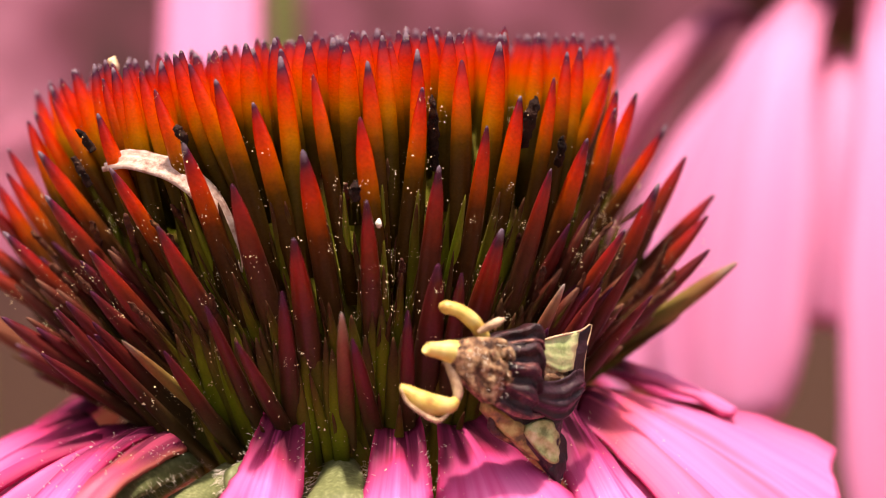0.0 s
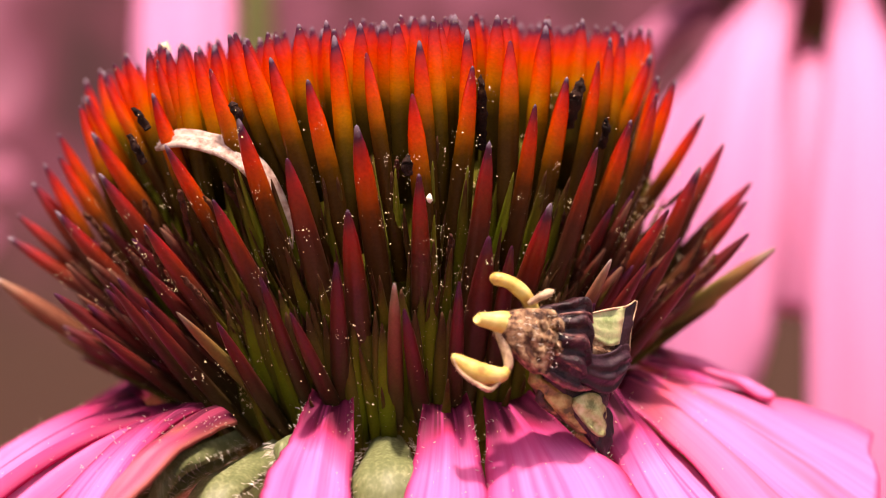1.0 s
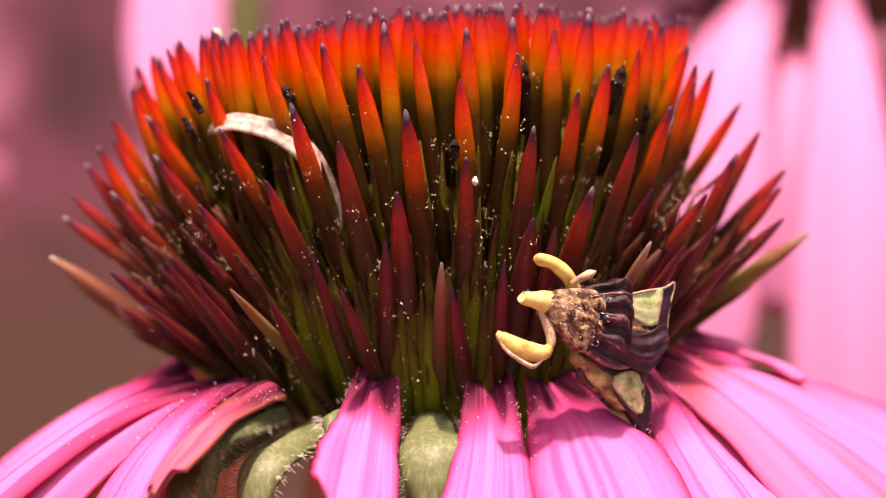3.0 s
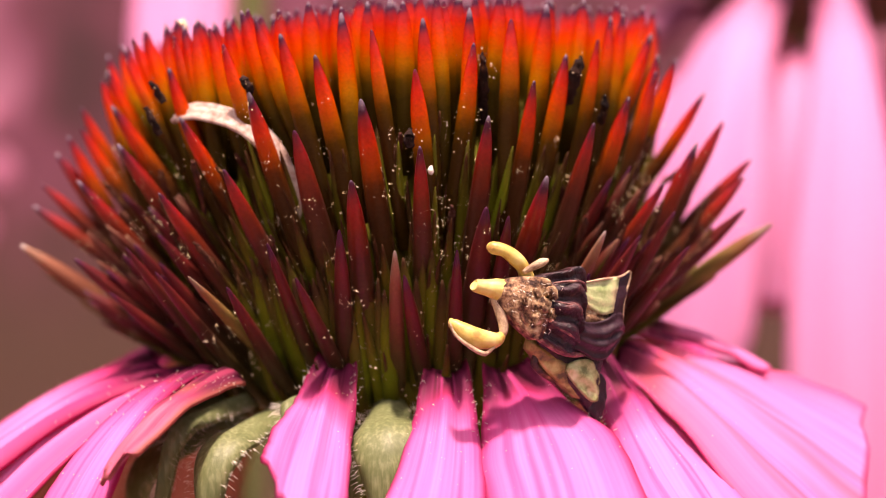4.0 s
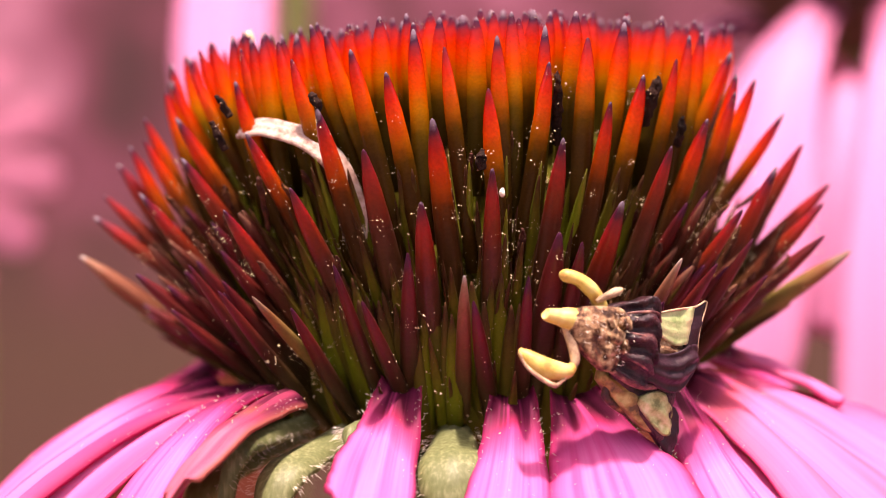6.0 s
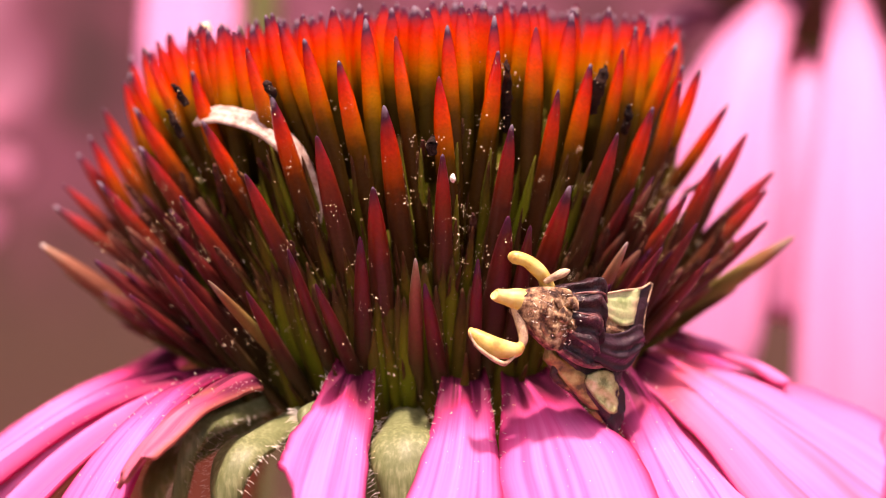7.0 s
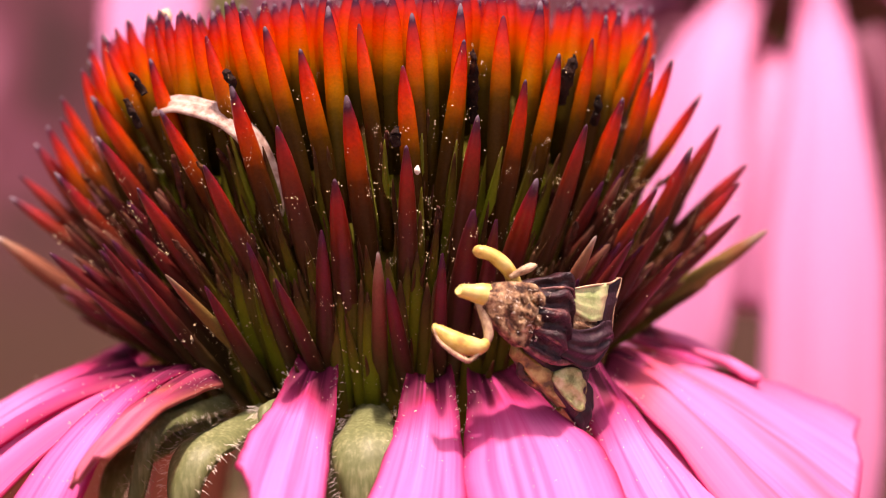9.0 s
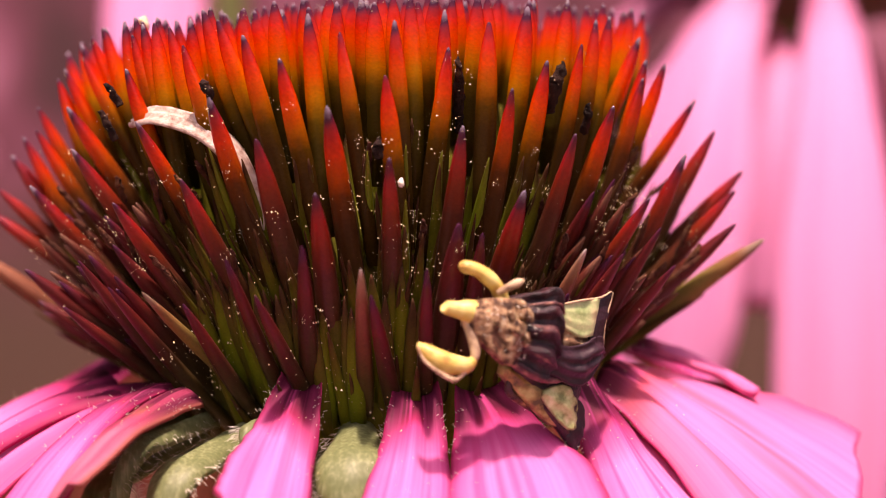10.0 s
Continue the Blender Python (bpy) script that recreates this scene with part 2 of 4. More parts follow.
PETAL_MAROON = petal_material("petal_maroon_based", (0.66, 0.075, 0.26), (0.83, 0.225, 0.55), (0.36, 0.022, 0.09), 0.42, 1.7)
PETAL_CLAWED = petal_material("petal_pink_with_dark_claw", (0.70, 0.080, 0.30), (0.83, 0.245, 0.56), (0.42, 0.025, 0.11), 0.42, 1.25)
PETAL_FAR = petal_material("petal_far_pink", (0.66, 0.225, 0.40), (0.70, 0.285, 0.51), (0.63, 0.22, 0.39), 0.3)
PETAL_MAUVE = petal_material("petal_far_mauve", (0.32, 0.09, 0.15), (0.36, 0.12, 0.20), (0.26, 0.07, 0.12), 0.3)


def plain_material(name, stops, size_cm, rough=0.5, bump=0.4, bump_cm=0.01, through_light=0.0, spec=0.5):
    m, n, l, p = material(name)
    tc = n.new("ShaderNodeTexCoord")
    a = noise_node(n, l, tc.outputs["Object"], size_cm, 5, 0.6)
    r = ramp(n, stops)
    l.new(a.outputs["Fac"], r.inputs[0])
    l.new(r.outputs[0], p.inputs["Base Color"])
    p.inputs["Roughness"].default_value = rough
    p.inputs["Specular IOR Level"].default_value = spec
    f = noise_node(n, l, tc.outputs["Object"], size_cm * 0.25, 4)
    add_bump(n, l, f.outputs["Fac"], bump, bump_cm, p)
    if through_light:
        add_translucent(n, l, p, r.outputs[0], through_light)
    return m


def streaked_material(name, stops, size_cm, rough, bump, bump_cm, through_light):
    """Leaf tissue with fine veins that run down the hanging leaf."""
    m, n, l, p = material(name)
    tc = n.new("ShaderNodeTexCoord")
    mp = n.new("ShaderNodeMapping")
    mp.inputs["Scale"].default_value = (1, 1, 0.10)
    l.new(tc.outputs["Object"], mp.inputs[0])
    veins = noise_node(n, l, mp.outputs[0], size_cm * 0.4, 3)
    blot = noise_node(n, l, tc.outputs["Object"], size_cm * 1.6, 3)
    add = n.new("ShaderNodeMath")
    add.operation = "MULTIPLY_ADD"
    l.new(veins.outputs["Fac"], add.inputs[0])
    add.inputs[1].default_value = 0.6
    half = n.new("ShaderNodeMath")
    half.operation = "MULTIPLY"
    l.new(blot.outputs["Fac"], half.inputs[0])
    half.inputs[1].default_value = 0.4
    l.new(half.outputs[0], add.inputs[2])
    r = ramp(n, stops)
    l.new(add.outputs[0], r.inputs[0])
    l.new(r.outputs[0], p.inputs["Base Color"])
    p.inputs["Roughness"].default_value = rough
    p.inputs["Specular IOR Level"].default_value = 0.35
    add_bump(n, l, veins.outputs["Fac"], bump, bump_cm, p)
    add_translucent(n, l, p, r.outputs[0], through_light)
    return m


RECEPTACLE = receptacle_material()
SEPAL = streaked_material("sepal_green", [(0.32, (0.10, 0.12, 0.044)), (0.5, (0.15, 0.175, 0.072)), (0.70, (0.29, 0.31, 0.16))], 0.045, 0.5, 0.35, 0.006, 0.25)
HAIR = plain_material("hair_white", [(0.3, (0.62, 0.58, 0.46)), (0.7, (0.80, 0.76, 0.66))], 0.1, 0.4, 0.0)
STEM = plain_material("stem_green", [(0.3, (0.09, 0.12, 0.03)), (0.7, (0.18, 0.20, 0.06))], 0.2, 0.6)
BUG_YELLOW = plain_material("bug_yellow", [(0.32, (0.42, 0.22, 0.05)), (0.45, (0.58, 0.43, 0.10)), (0.68, (0.66, 0.56, 0.21))], 0.07, 0.4, 0.4, 0.006, 0.15)
BUG_TAN = plain_material("bug_tan", [(0.42, (0.030, 0.010, 0.008)), (0.55, (0.14, 0.050, 0.022)), (0.70, (0.50, 0.29, 0.12))], 0.05, 0.45, 0.7, 0.012)
BUG_DARK = plain_material("bug_maroon", [(0.38, (0.010, 0.003, 0.006)), (0.58, (0.034, 0.006, 0.011)), (0.78, (0.15, 0.045, 0.04))], 0.05, 0.4, 0.8, 0.014, 0.0, 0.45)
BUG_RIM = plain_material("bug_ridge", [(0.36, (0.045, 0.010, 0.013)), (0.52, (0.13, 0.036, 0.034)), (0.70, (0.42, 0.21, 0.15))], 0.04, 0.45, 0.6, 0.01)
BUG_CREAM = plain_material("bug_cream", [(0.35, (0.22, 0.12, 0.07)), (0.6, (0.50, 0.36, 0.22))], 0.03, 0.5, 0.6, 0.01)
BUG_FUZZ = plain_material("bug_fuzz", [(0.37, (0.030, 0.013, 0.009)), (0.47, (0.15, 0.076, 0.042)), (0.56, (0.34, 0.21, 0.115)), (0.70, (0.58, 0.46, 0.29))], 0.035, 0.7, 0.7, 0.012, 0.0, 0.2)
BUG_OLIVE = plain_material("bug_olive", [(0.36, (0.16, 0.17, 0.05)), (0.5, (0.40, 0.42, 0.17)), (0.66, (0.62, 0.60, 0.34))], 0.06, 0.5, 0.5, 0.01, 0.1)
BUG_PATCH = plain_material("bug_patch", [(0.36, (0.07, 0.05, 0.015)), (0.48, (0.26, 0.17, 0.045)), (0.62, (0.46, 0.37, 0.13))], 0.07, 0.45, 0.5, 0.01)
BUG_GREEN = plain_material("bug_green", [(0.34, (0.26, 0.36, 0.13)), (0.5, (0.44, 0.52, 0.24)), (0.66, (0.62, 0.56, 0.30))], 0.06, 0.4, 0.4, 0.006, 0.15)
WING = plain_material("wing_dark", [(0.3, (0.012, 0.004, 0.008)), (0.6, (0.030, 0.008, 0.014)), (0.8, (0.10, 0.03, 0.03))], 0.08, 0.45, 0.5, 0.01, 0.0, 0.3)
WITHERED = plain_material("withered_white", [(0.32, (0.24, 0.11, 0.08)), (0.46, (0.44, 0.30, 0.24)), (0.64, (0.60, 0.49, 0.42))], 0.045, 0.6, 0.6, 0.012, 0.2)
BLACK = plain_material("withered_black", [(0.35, (0.008, 0.005, 0.004)), (0.6, (0.03, 0.012, 0.008)), (0.8, (0.16, 0.09, 0.03))], 0.05, 0.85, 0.8, 0.02, 0.0, 0.12)
BROWN = plain_material("floret_brown", [(0.3, (0.03, 0.010, 0.007)), (0.55, (0.08, 0.026, 0.014)), (0.8, (0.18, 0.09, 0.03))], 0.05, 0.8, 0.8, 0.02, 0.0, 0.15)
SEED_BROWN = plain_material("seed_brown", [(0.3, (0.06, 0.03, 0.024)), (0.7, (0.17, 0.085, 0.07))], 0.3, 0.8, 0.8, 0.1, 0.0, 0.15)
POLLEN = plain_material("pollen_yellow", [(0.3, (0.66, 0.42, 0.14)), (0.6, (0.80, 0.66, 0.44))], 0.02, 0.5, 0.2, 0.002)
SOIL = plain_material("soil_brown", [(0.3, (0.07, 0.04, 0.025)), (0.55, (0.14, 0.08, 0.05)), (0.8, (0.22, 0.14, 0.09))], 6.0, 0.9, 0.6, 0.6)


# ---------------------------------------------------------------- mesh helpers
def part(name, bm, mat, parent=None, label="", smooth=True):
    bm.transform(Matrix.Scale(S, 4))
    me = bpy.data.meshes.new(name)
    if smooth:
        for f in bm.faces:
            f.smooth = True
    bm.normal_update()
    bm.to_mesh(me)
    bm.free()
    for one in mat if isinstance(mat, (list, tuple)) else [mat]:
        me.materials.append(one)
    ob = new(name, me)
    if parent:
        ob.parent = parent
    if label:
        tagged(ob, label)
    return ob


def rings(bm, loops, cap=True):
    """Skin closed loops of equal count, one after the other."""
    made = [[bm.verts.new(v) for v in loop] for loop in loops]
    for a, b in zip(made, made[1:]):
        for k in range(len(a)):
            j = (k + 1) % len(a)
            bm.faces.new((a[k], a[j], b[j], b[k]))
    if cap:
        bm.faces.new(list(reversed(made[0])))
        bm.faces.new(made[-1])
    return made


def spline(points, count):
    """Catmull-Rom through points (any dimension)."""
    pts = [np.array(p, float) for p in points]
    pts = [2 * pts[0] - pts[1], *pts, 2 * pts[-1] - pts[-2]]
    out = []
    for k in range(count):
        s = k / (count - 1) * (len(pts) - 3)
        i = min(int(s), len(pts) - 4)
        t = s - i
        a, b, c, d = pts[i:i + 4]
        out.append(0.5 * (2 * b + (c - a) * t + (2 * a - 5 * b + 4 * c - d) * t * t + (3 * b - a - 3 * c + d) * t ** 3))
    return out


def tube(bm, points, count=12, sides=8, flat=1.0, side=(0, 0, 1)):
    """A round limb through (x, y, z, radius) points; flat squeezes it along the given side."""
    line = spline(points, count)
    loops = []
    for k, p in enumerate(line):
        a = line[max(k - 1, 0)][:3]
        b = line[min(k + 1, count - 1)][:3]
        d = Vector([float(c) for c in b - a]).normalized()
        u = d.cross(Vector(side))
        u = u.normalized() if u.length > 1e-4 else Vector((1, 0, 0))
        w = u.cross(d)
        r = max(p[3], 0.0008)
        loops.append([Vector([float(c) for c in p[:3]]) + float(r) * (math.cos(q) * u + flat * math.sin(q) * w)
                      for q in (2 * math.pi * j / sides for j in range(sides))])
    rings(bm, loops)
    return bm


def around(az, r, h):
    a = radians(az)
    return Vector((r * math.sin(a), -r * math.cos(a), h))


# ---------------------------------------------------------------- the coneflower
flower = tagged(new("coneflower"), "pink coneflower with an orange spiny cone and drooping petals", "flower")
flower.matrix_basis = cm_pose(0, 0, 0, 0, -3, 0)


def receptacle():
    bm = bmesh.new()
    prof = [(0.30, -0.42), (0.75, -0.36), (0.98, -0.24), (1.03, -0.10), (1.04, 0.05), (1.06, 0.18), (1.07, 0.32), (1.06, 0.48), (1.02, 0.62), (0.98, 0.78), (0.86, 0.92), (0.78, 1.05), (0.68, 1.16), (0.1, 1.25)]
    loops = []
    for r, h in prof:
        loop = []
        for az in np.arange(0, 360, 1.5):
            q = noise.noise(Vector((math.sin(radians(az)) * 3, math.cos(radians(az)) * 3, h * 4)))
            furrow = math.cos(radians(az * 36 + 60 * h)) * (0.030 if 0 < h < 1.0 else 0.0)
            loop.append(around(az, r * (1 + 0.03 * q) + furrow, h) + Vector((0.08, 0, 0)))
        loops.append(loop)
    rings(bm, loops)
    bmesh.ops.recalc_face_normals(bm, faces=bm.faces)
    return part("receptacle", bm, RECEPTACLE, flower, "dark green domed heart of the cone")


receptacle()


def spine_mesh(name, mat, bend, fat=1.0, broad=1.0, strand=False):
    """A stiff pointed bract along z, one unit long at its full length."""
    bm = bmesh.new()
    stations = [(0.0, 0.84), (0.30, 0.94), (0.50, 1.0), (0.64, 1.0), (0.74, 0.97), (0.84, 0.87), (0.90, 0.68), (0.94, 0.49), (0.965, 0.36), (0.980, 0.28), (0.990, 0.205), (0.996, 0.13), (1.0, 0.02)]
    if strand:  # floret stalks thin out slowly instead
        stations = [(0.0, 0.9), (0.3, 1.0), (0.5, 0.95), (0.62, 0.85), (0.74, 0.70), (0.84, 0.52), (0.92, 0.33), (0.97, 0.2), (1.0, 0.06)]
    loops = []
    for z, w in stations:
        off = bend * ((z - 0.82) ** 2 - 0.0324)
        w *= float(np.interp(z, [0, 0.3, 0.5, 0.66, 0.84], [broad, broad, broad, 0.4 + 0.6 * broad, 1]))
        loop = []
        for j in range(9):
            q = 2 * math.pi * j / 9
            keel = 1.0 + 0.12 * math.cos(q)
            loop.append(Vector((0.035 * fat * w * math.sin(q) * 1.05, -off + 0.033 * fat * w * math.cos(q) * keel, z)))
        loops.append(loop)
    rings(bm, loops)
    bmesh.ops.recalc_face_normals(bm, faces=bm.faces)
    bm.transform(Matrix.Scale(S, 4))
    me = bpy.data.meshes.new(name)
    for f in bm.faces:
        f.smooth = True
    bm.to_mesh(me)
    bm.free()
    me.materials.append(mat)
    return me


SPINES = {k: [spine_mesh("spine", m, b, f * slim, wide, k in ("foot", "stalk", "bud")) for b, f in ((-0.05, 1.14), (-0.10, 1.05), (-0.02, 1.2))]
          for k, m, wide, slim in (("top", SPINE_TOP, 1.1, 0.88), ("rim", SPINE_RIM, 1.1, 0.88), ("high", SPINE_HIGH, 1.15, 0.9), ("mid", SPINE_MID, 1.25, 0.97), ("pale", SPINE_PALE, 1.2, 1), ("husk", SPINE_HUSK, 1.1, 1), ("low", SPINE_LOW, 1.3, 1), ("foot", SPINE_FOOT, 1.0, 1), ("green", SPINE_GREEN, 1.2, 1), ("stalk", SPINE_STALK, 1.0, 1), ("bud", SPINE_BUD, 1.0, 1))}

TIP_H = [0.15, 0.45, 0.70, 0.90, 1.10, 1.25, 1.40, 1.50, 1.60]
TIP_R = [1.60, 1.88, 1.80, 1.71, 1.60, 1.52, 1.44, 1.38, 1.30]
TILT = [66, 55, 48, 40, 31, 23, 16, 12, 8]
LENGTH = [0.95, 1.12, 1.15, 1.14, 1.08, 1.0, 0.92, 0.85, 0.80]
# how the even spacing of the spiral is squeezed near the brim and at the foot
LEVEL = [0.20, 0.60, 0.72, 0.85, 1.10, 1.30, 1.45, 1.58, 1.78]
LEVEL_H = [0.10, 0.51, 0.66, 0.83, 1.10, 1.29, 1.41, 1.49, 1.58]
# the spines of the flank, side by side: azimuth, height of the tip, tilt outwards, lean sideways
SPINES_WEST = [
    (-75.0, 0.87, 44, 0), (-75.0, 0.59, 50, -0, "pale"), (-75.0, 1.01, 32, -0), (-75.0, 0.77, 51, 0), (-73.0, 1.09, 25, 0), (-72.8, 1.22, 25, -0),
    (-66.5, 1.33, 16, 0), (-66.3, 1.11, 28, -0), (-65.1, 1.37, 24, -2), (-62.2, 1.47, 21, -3), (-59.0, 0.87, 38, -0), (-58.2, 1.49, 21, -4),
    (-57.4, 1.40, 24, -4), (-56.3, 1.19, 31, -3), (-55.1, 1.52, 15, -3), (-54.8, 0.53, 48, -1), (-50.1, 1.01, 34, -2), (-49.8, 0.38, 49, -0),
    (-47.9, 1.53, 6, 1), (-45.1, 1.54, 10, -2),
]
SPINES_SOUTH_WEST = [
    (-43.3, 0.57, 38, 1), (-43.2, 1.46, 14, -3), (-42.0, 1.32, 17, -2), (-41.4, 1.50, 10, -2), (-38.3, 1.50, 7, 0), (-37.8, 0.79, 37, -2),
    (-37.4, 0.47, 41, 0), (-36.6, 1.10, 30, -6), (-34.1, 1.47, 12, -4), (-31.5, 0.45, 47, -4, "green"), (-29.9, 1.39, 15, -6), (-27.8, 1.53, 12, -9),
    (-26.6, 0.40, 40, 1), (-26.2, 0.87, 33, -3), (-23.9, 1.48, 14, -11), (-23.4, 1.18, 21, -4), (-18.5, 0.57, 36, 1), (-18.4, 1.41, 13, -7),
    (-14.6, 1.01, 25, -2), (-14.6, 0.43, 41, -3),
]
SPINES_SOUTH = [
    (-11.6, 1.31, 15, -6), (-7.3, 0.61, 34, 7), (-7.1, 1.48, 7, -1), (-5.3, 0.80, 30, 2), (-3.6, 1.12, 21, -3), (-1.5, 1.40, 9, -5),
    (0.9, 0.52, 36, 2, "pale"), (2.1, 0.42, 39, -6), (5.6, 0.92, 27, -1), (5.7, 1.23, 15, -4), (7.8, 1.44, 8, -2), (10.2, 0.51, 36, -3),
    (11.0, 1.54, 4, -1), (15.1, 0.67, 34, -1), (16.5, 1.33, 14, 5), (16.8, 1.48, 7, 1), (17.2, 1.03, 24, 1), (18.4, 0.63, 34, -3),
]
SPINES_EAST = [
    (24.4, 1.43, 9, -0), (25.3, 0.78, 33, 1), (26.3, 1.17, 20, 1), (32.4, 0.38, 36, -6), (33.0, 1.50, 10, 3), (33.8, 1.28, 17, 3),
    (33.8, 0.55, 39, 0, "pale"), (35.6, 0.99, 27, -0), (39.7, 0.52, 41, -0), (42.0, 1.35, 15, 1), (44.7, 1.10, 25, 0), (46.1, 0.73, 40, 1),
    (47.1, 0.61, 38, -1), (48.0, 1.46, 10, 0), (48.6, 0.46, 45, -0),
]
SPINES_FAR_EAST = [
    (52.5, 1.48, 11, 1), (54.5, 1.22, 20, -0), (57.0, 0.90, 29, -2), (57.6, 1.30, 17, -0), (59.0, 1.40, 23, 4), (63.9, 0.60, 49, 0),
    (64.1, 1.29, 23, 1), (67.0, 0.74, 43, -0), (69.2, 1.14, 35, 1), (69.9, 1.00, 31, -0), (71.0, 0.52, 55, -0, "green"), (72.9, 0.82, 44, 0),
]
STALKS = [(10.4, 1.09), (1.4, 0.96), (-10.9, 0.95), (-20.5, 0.96), (23.5, 1.04), (30.4, 0.93), (-0.8, 0.87), (14.7, 0.91), (-8.0, 0.95), (-27.5, 0.97), (34.8, 0.9), (24.6, 0.53), (-11.8, 0.58), (-1.7, 0.56), (7.9, 0.68), (-29.1, 0.7), (10.9, 0.65), (-17.3, 0.69)]
# brighter young florets between the front spines: azimuth, height
BUDS = [(9.0, 0.97), (8.2, 0.76), (15.2, 0.94), (23.2, 0.91), (2.2, 0.95), (-26.5, 0.99)]
rng = random.Random(4)
CENTRE = Vector((0.06, 0, 0))
SPOTS = []
DUSTED = []
CLOTTED = []


def front(az, h):
    """How much closer to the axis the sunny front stands than the sides."""
    return max(0, 1 - (az / 75) ** 2) * float(np.interp(h, [0.4, 0.8, 1.4, 1.6], [0.40, 0.30, 0.15, 0.12]))


def spine(kind, az, r, h, tilt, length, wobble=1.0, lean=0.0):
    """One spine with its tip at azimuth az, radius r and height h."""
    az += wobble * rng.uniform(-0.6, 0.6)
    ob = new("spine", rng.choice(SPINES[kind]))
    ob.parent = flower
    tip = around(az, r, h) + CENTRE
    t = radians(tilt + wobble * rng.uniform(-2.5, 2.5))
    n = radians(lean + wobble * rng.uniform(-3, 3))
    out = around(az, 1, 0)
    along = (out * math.sin(t) + Vector((0, 0, math.cos(t)))) * math.cos(n) + Vector((-out.y, out.x, 0)) * math.sin(n)
    inward = (along * out.dot(along) - out).normalized()
    turn = Matrix((inward.cross(along), inward, along)).transposed()
    base = tip - along * length
    fat = rng.uniform(0.92, 1.08)
    SPOTS.append((base, turn, length, az, h))
    ob.matrix_basis = Matrix.Translation(base * S) @ turn.to_4x4() @ Matrix.Diagonal((fat, fat, length, 1))
    return ob


def spines():
    """The flank's spines one by one, the hidden far side in crossing spirals, the crown in a golden-angle disc."""
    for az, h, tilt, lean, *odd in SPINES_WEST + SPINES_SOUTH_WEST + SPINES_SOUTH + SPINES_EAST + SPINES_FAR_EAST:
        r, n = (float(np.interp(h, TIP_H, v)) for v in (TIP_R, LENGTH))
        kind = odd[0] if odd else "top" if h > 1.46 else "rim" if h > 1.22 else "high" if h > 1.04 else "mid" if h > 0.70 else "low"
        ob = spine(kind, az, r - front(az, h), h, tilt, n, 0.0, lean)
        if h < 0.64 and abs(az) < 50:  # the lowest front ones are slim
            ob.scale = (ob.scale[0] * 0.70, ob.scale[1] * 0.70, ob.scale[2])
    for p in range(-30, 31):
        for q in range(-30, 31):
            az = -4.5 - 9.13 * p + 7.53 * q
            level = 1.10 - 0.1057 * p - 0.1778 * q
            if not (-180 <= az < 180 and 0.50 < level < 1.80):
                continue
            h = float(np.interp(level, LEVEL, LEVEL_H))
            if abs(az) < (78 if h > 1.3 else 108) or rng.random() < 0.4:
                continue
            r, t, n = (float(np.interp(h, TIP_H, v)) for v in (TIP_R, TILT, LENGTH))
            spine("top" if h > 1.15 else "mid" if h > 0.72 else "low", az, r, h, t, n)
    for az, h in STALKS:  # green floret stalks that show in the gaps
        ob = spine("stalk", az, float(np.interp(h, TIP_H, TIP_R)) - front(az, h) - 0.17, h - 0.02, float(np.interp(h, TIP_H, TILT)) - 45 * front(az, h), 1.0, 0.4)
        ob.scale = (ob.scale[0] * 0.85, ob.scale[1] * 0.85, ob.scale[2])
    for az, h in BUDS:
        ob = spine("bud", az, float(np.interp(h, TIP_H, TIP_R)) - front(az, h) - 0.15, h, float(np.interp(h, TIP_H, TILT)) - 45 * front(az, h), 0.9, 0.3)
        ob.scale = (ob.scale[0] * 0.62, ob.scale[1] * 0.62, ob.scale[2])
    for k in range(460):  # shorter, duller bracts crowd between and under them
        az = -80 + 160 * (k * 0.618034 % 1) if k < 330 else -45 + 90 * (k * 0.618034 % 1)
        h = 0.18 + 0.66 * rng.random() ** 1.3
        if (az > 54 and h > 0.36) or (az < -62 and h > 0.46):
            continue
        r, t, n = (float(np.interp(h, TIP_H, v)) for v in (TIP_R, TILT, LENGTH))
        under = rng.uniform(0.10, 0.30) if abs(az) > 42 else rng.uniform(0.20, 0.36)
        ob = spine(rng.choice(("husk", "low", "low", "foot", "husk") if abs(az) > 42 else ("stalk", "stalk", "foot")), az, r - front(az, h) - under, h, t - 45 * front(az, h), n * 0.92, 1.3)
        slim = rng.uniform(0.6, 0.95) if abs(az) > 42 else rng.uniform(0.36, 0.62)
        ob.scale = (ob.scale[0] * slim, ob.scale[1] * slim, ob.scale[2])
    for k in range(300):
        r = 1.345 * math.sqrt((k + 0.5) / 300)
        az = k * 137.508 % 360 - 180
        h = 1.535 + 0.11 * (1 - (r / 1.3) ** 2) + 0.012 * r * math.sin(radians(az)) + rng.uniform(-0.02, 0.02)
        spine("top", az, r - front(az, h) * min(1, r), h, 7 * r, 0.72)


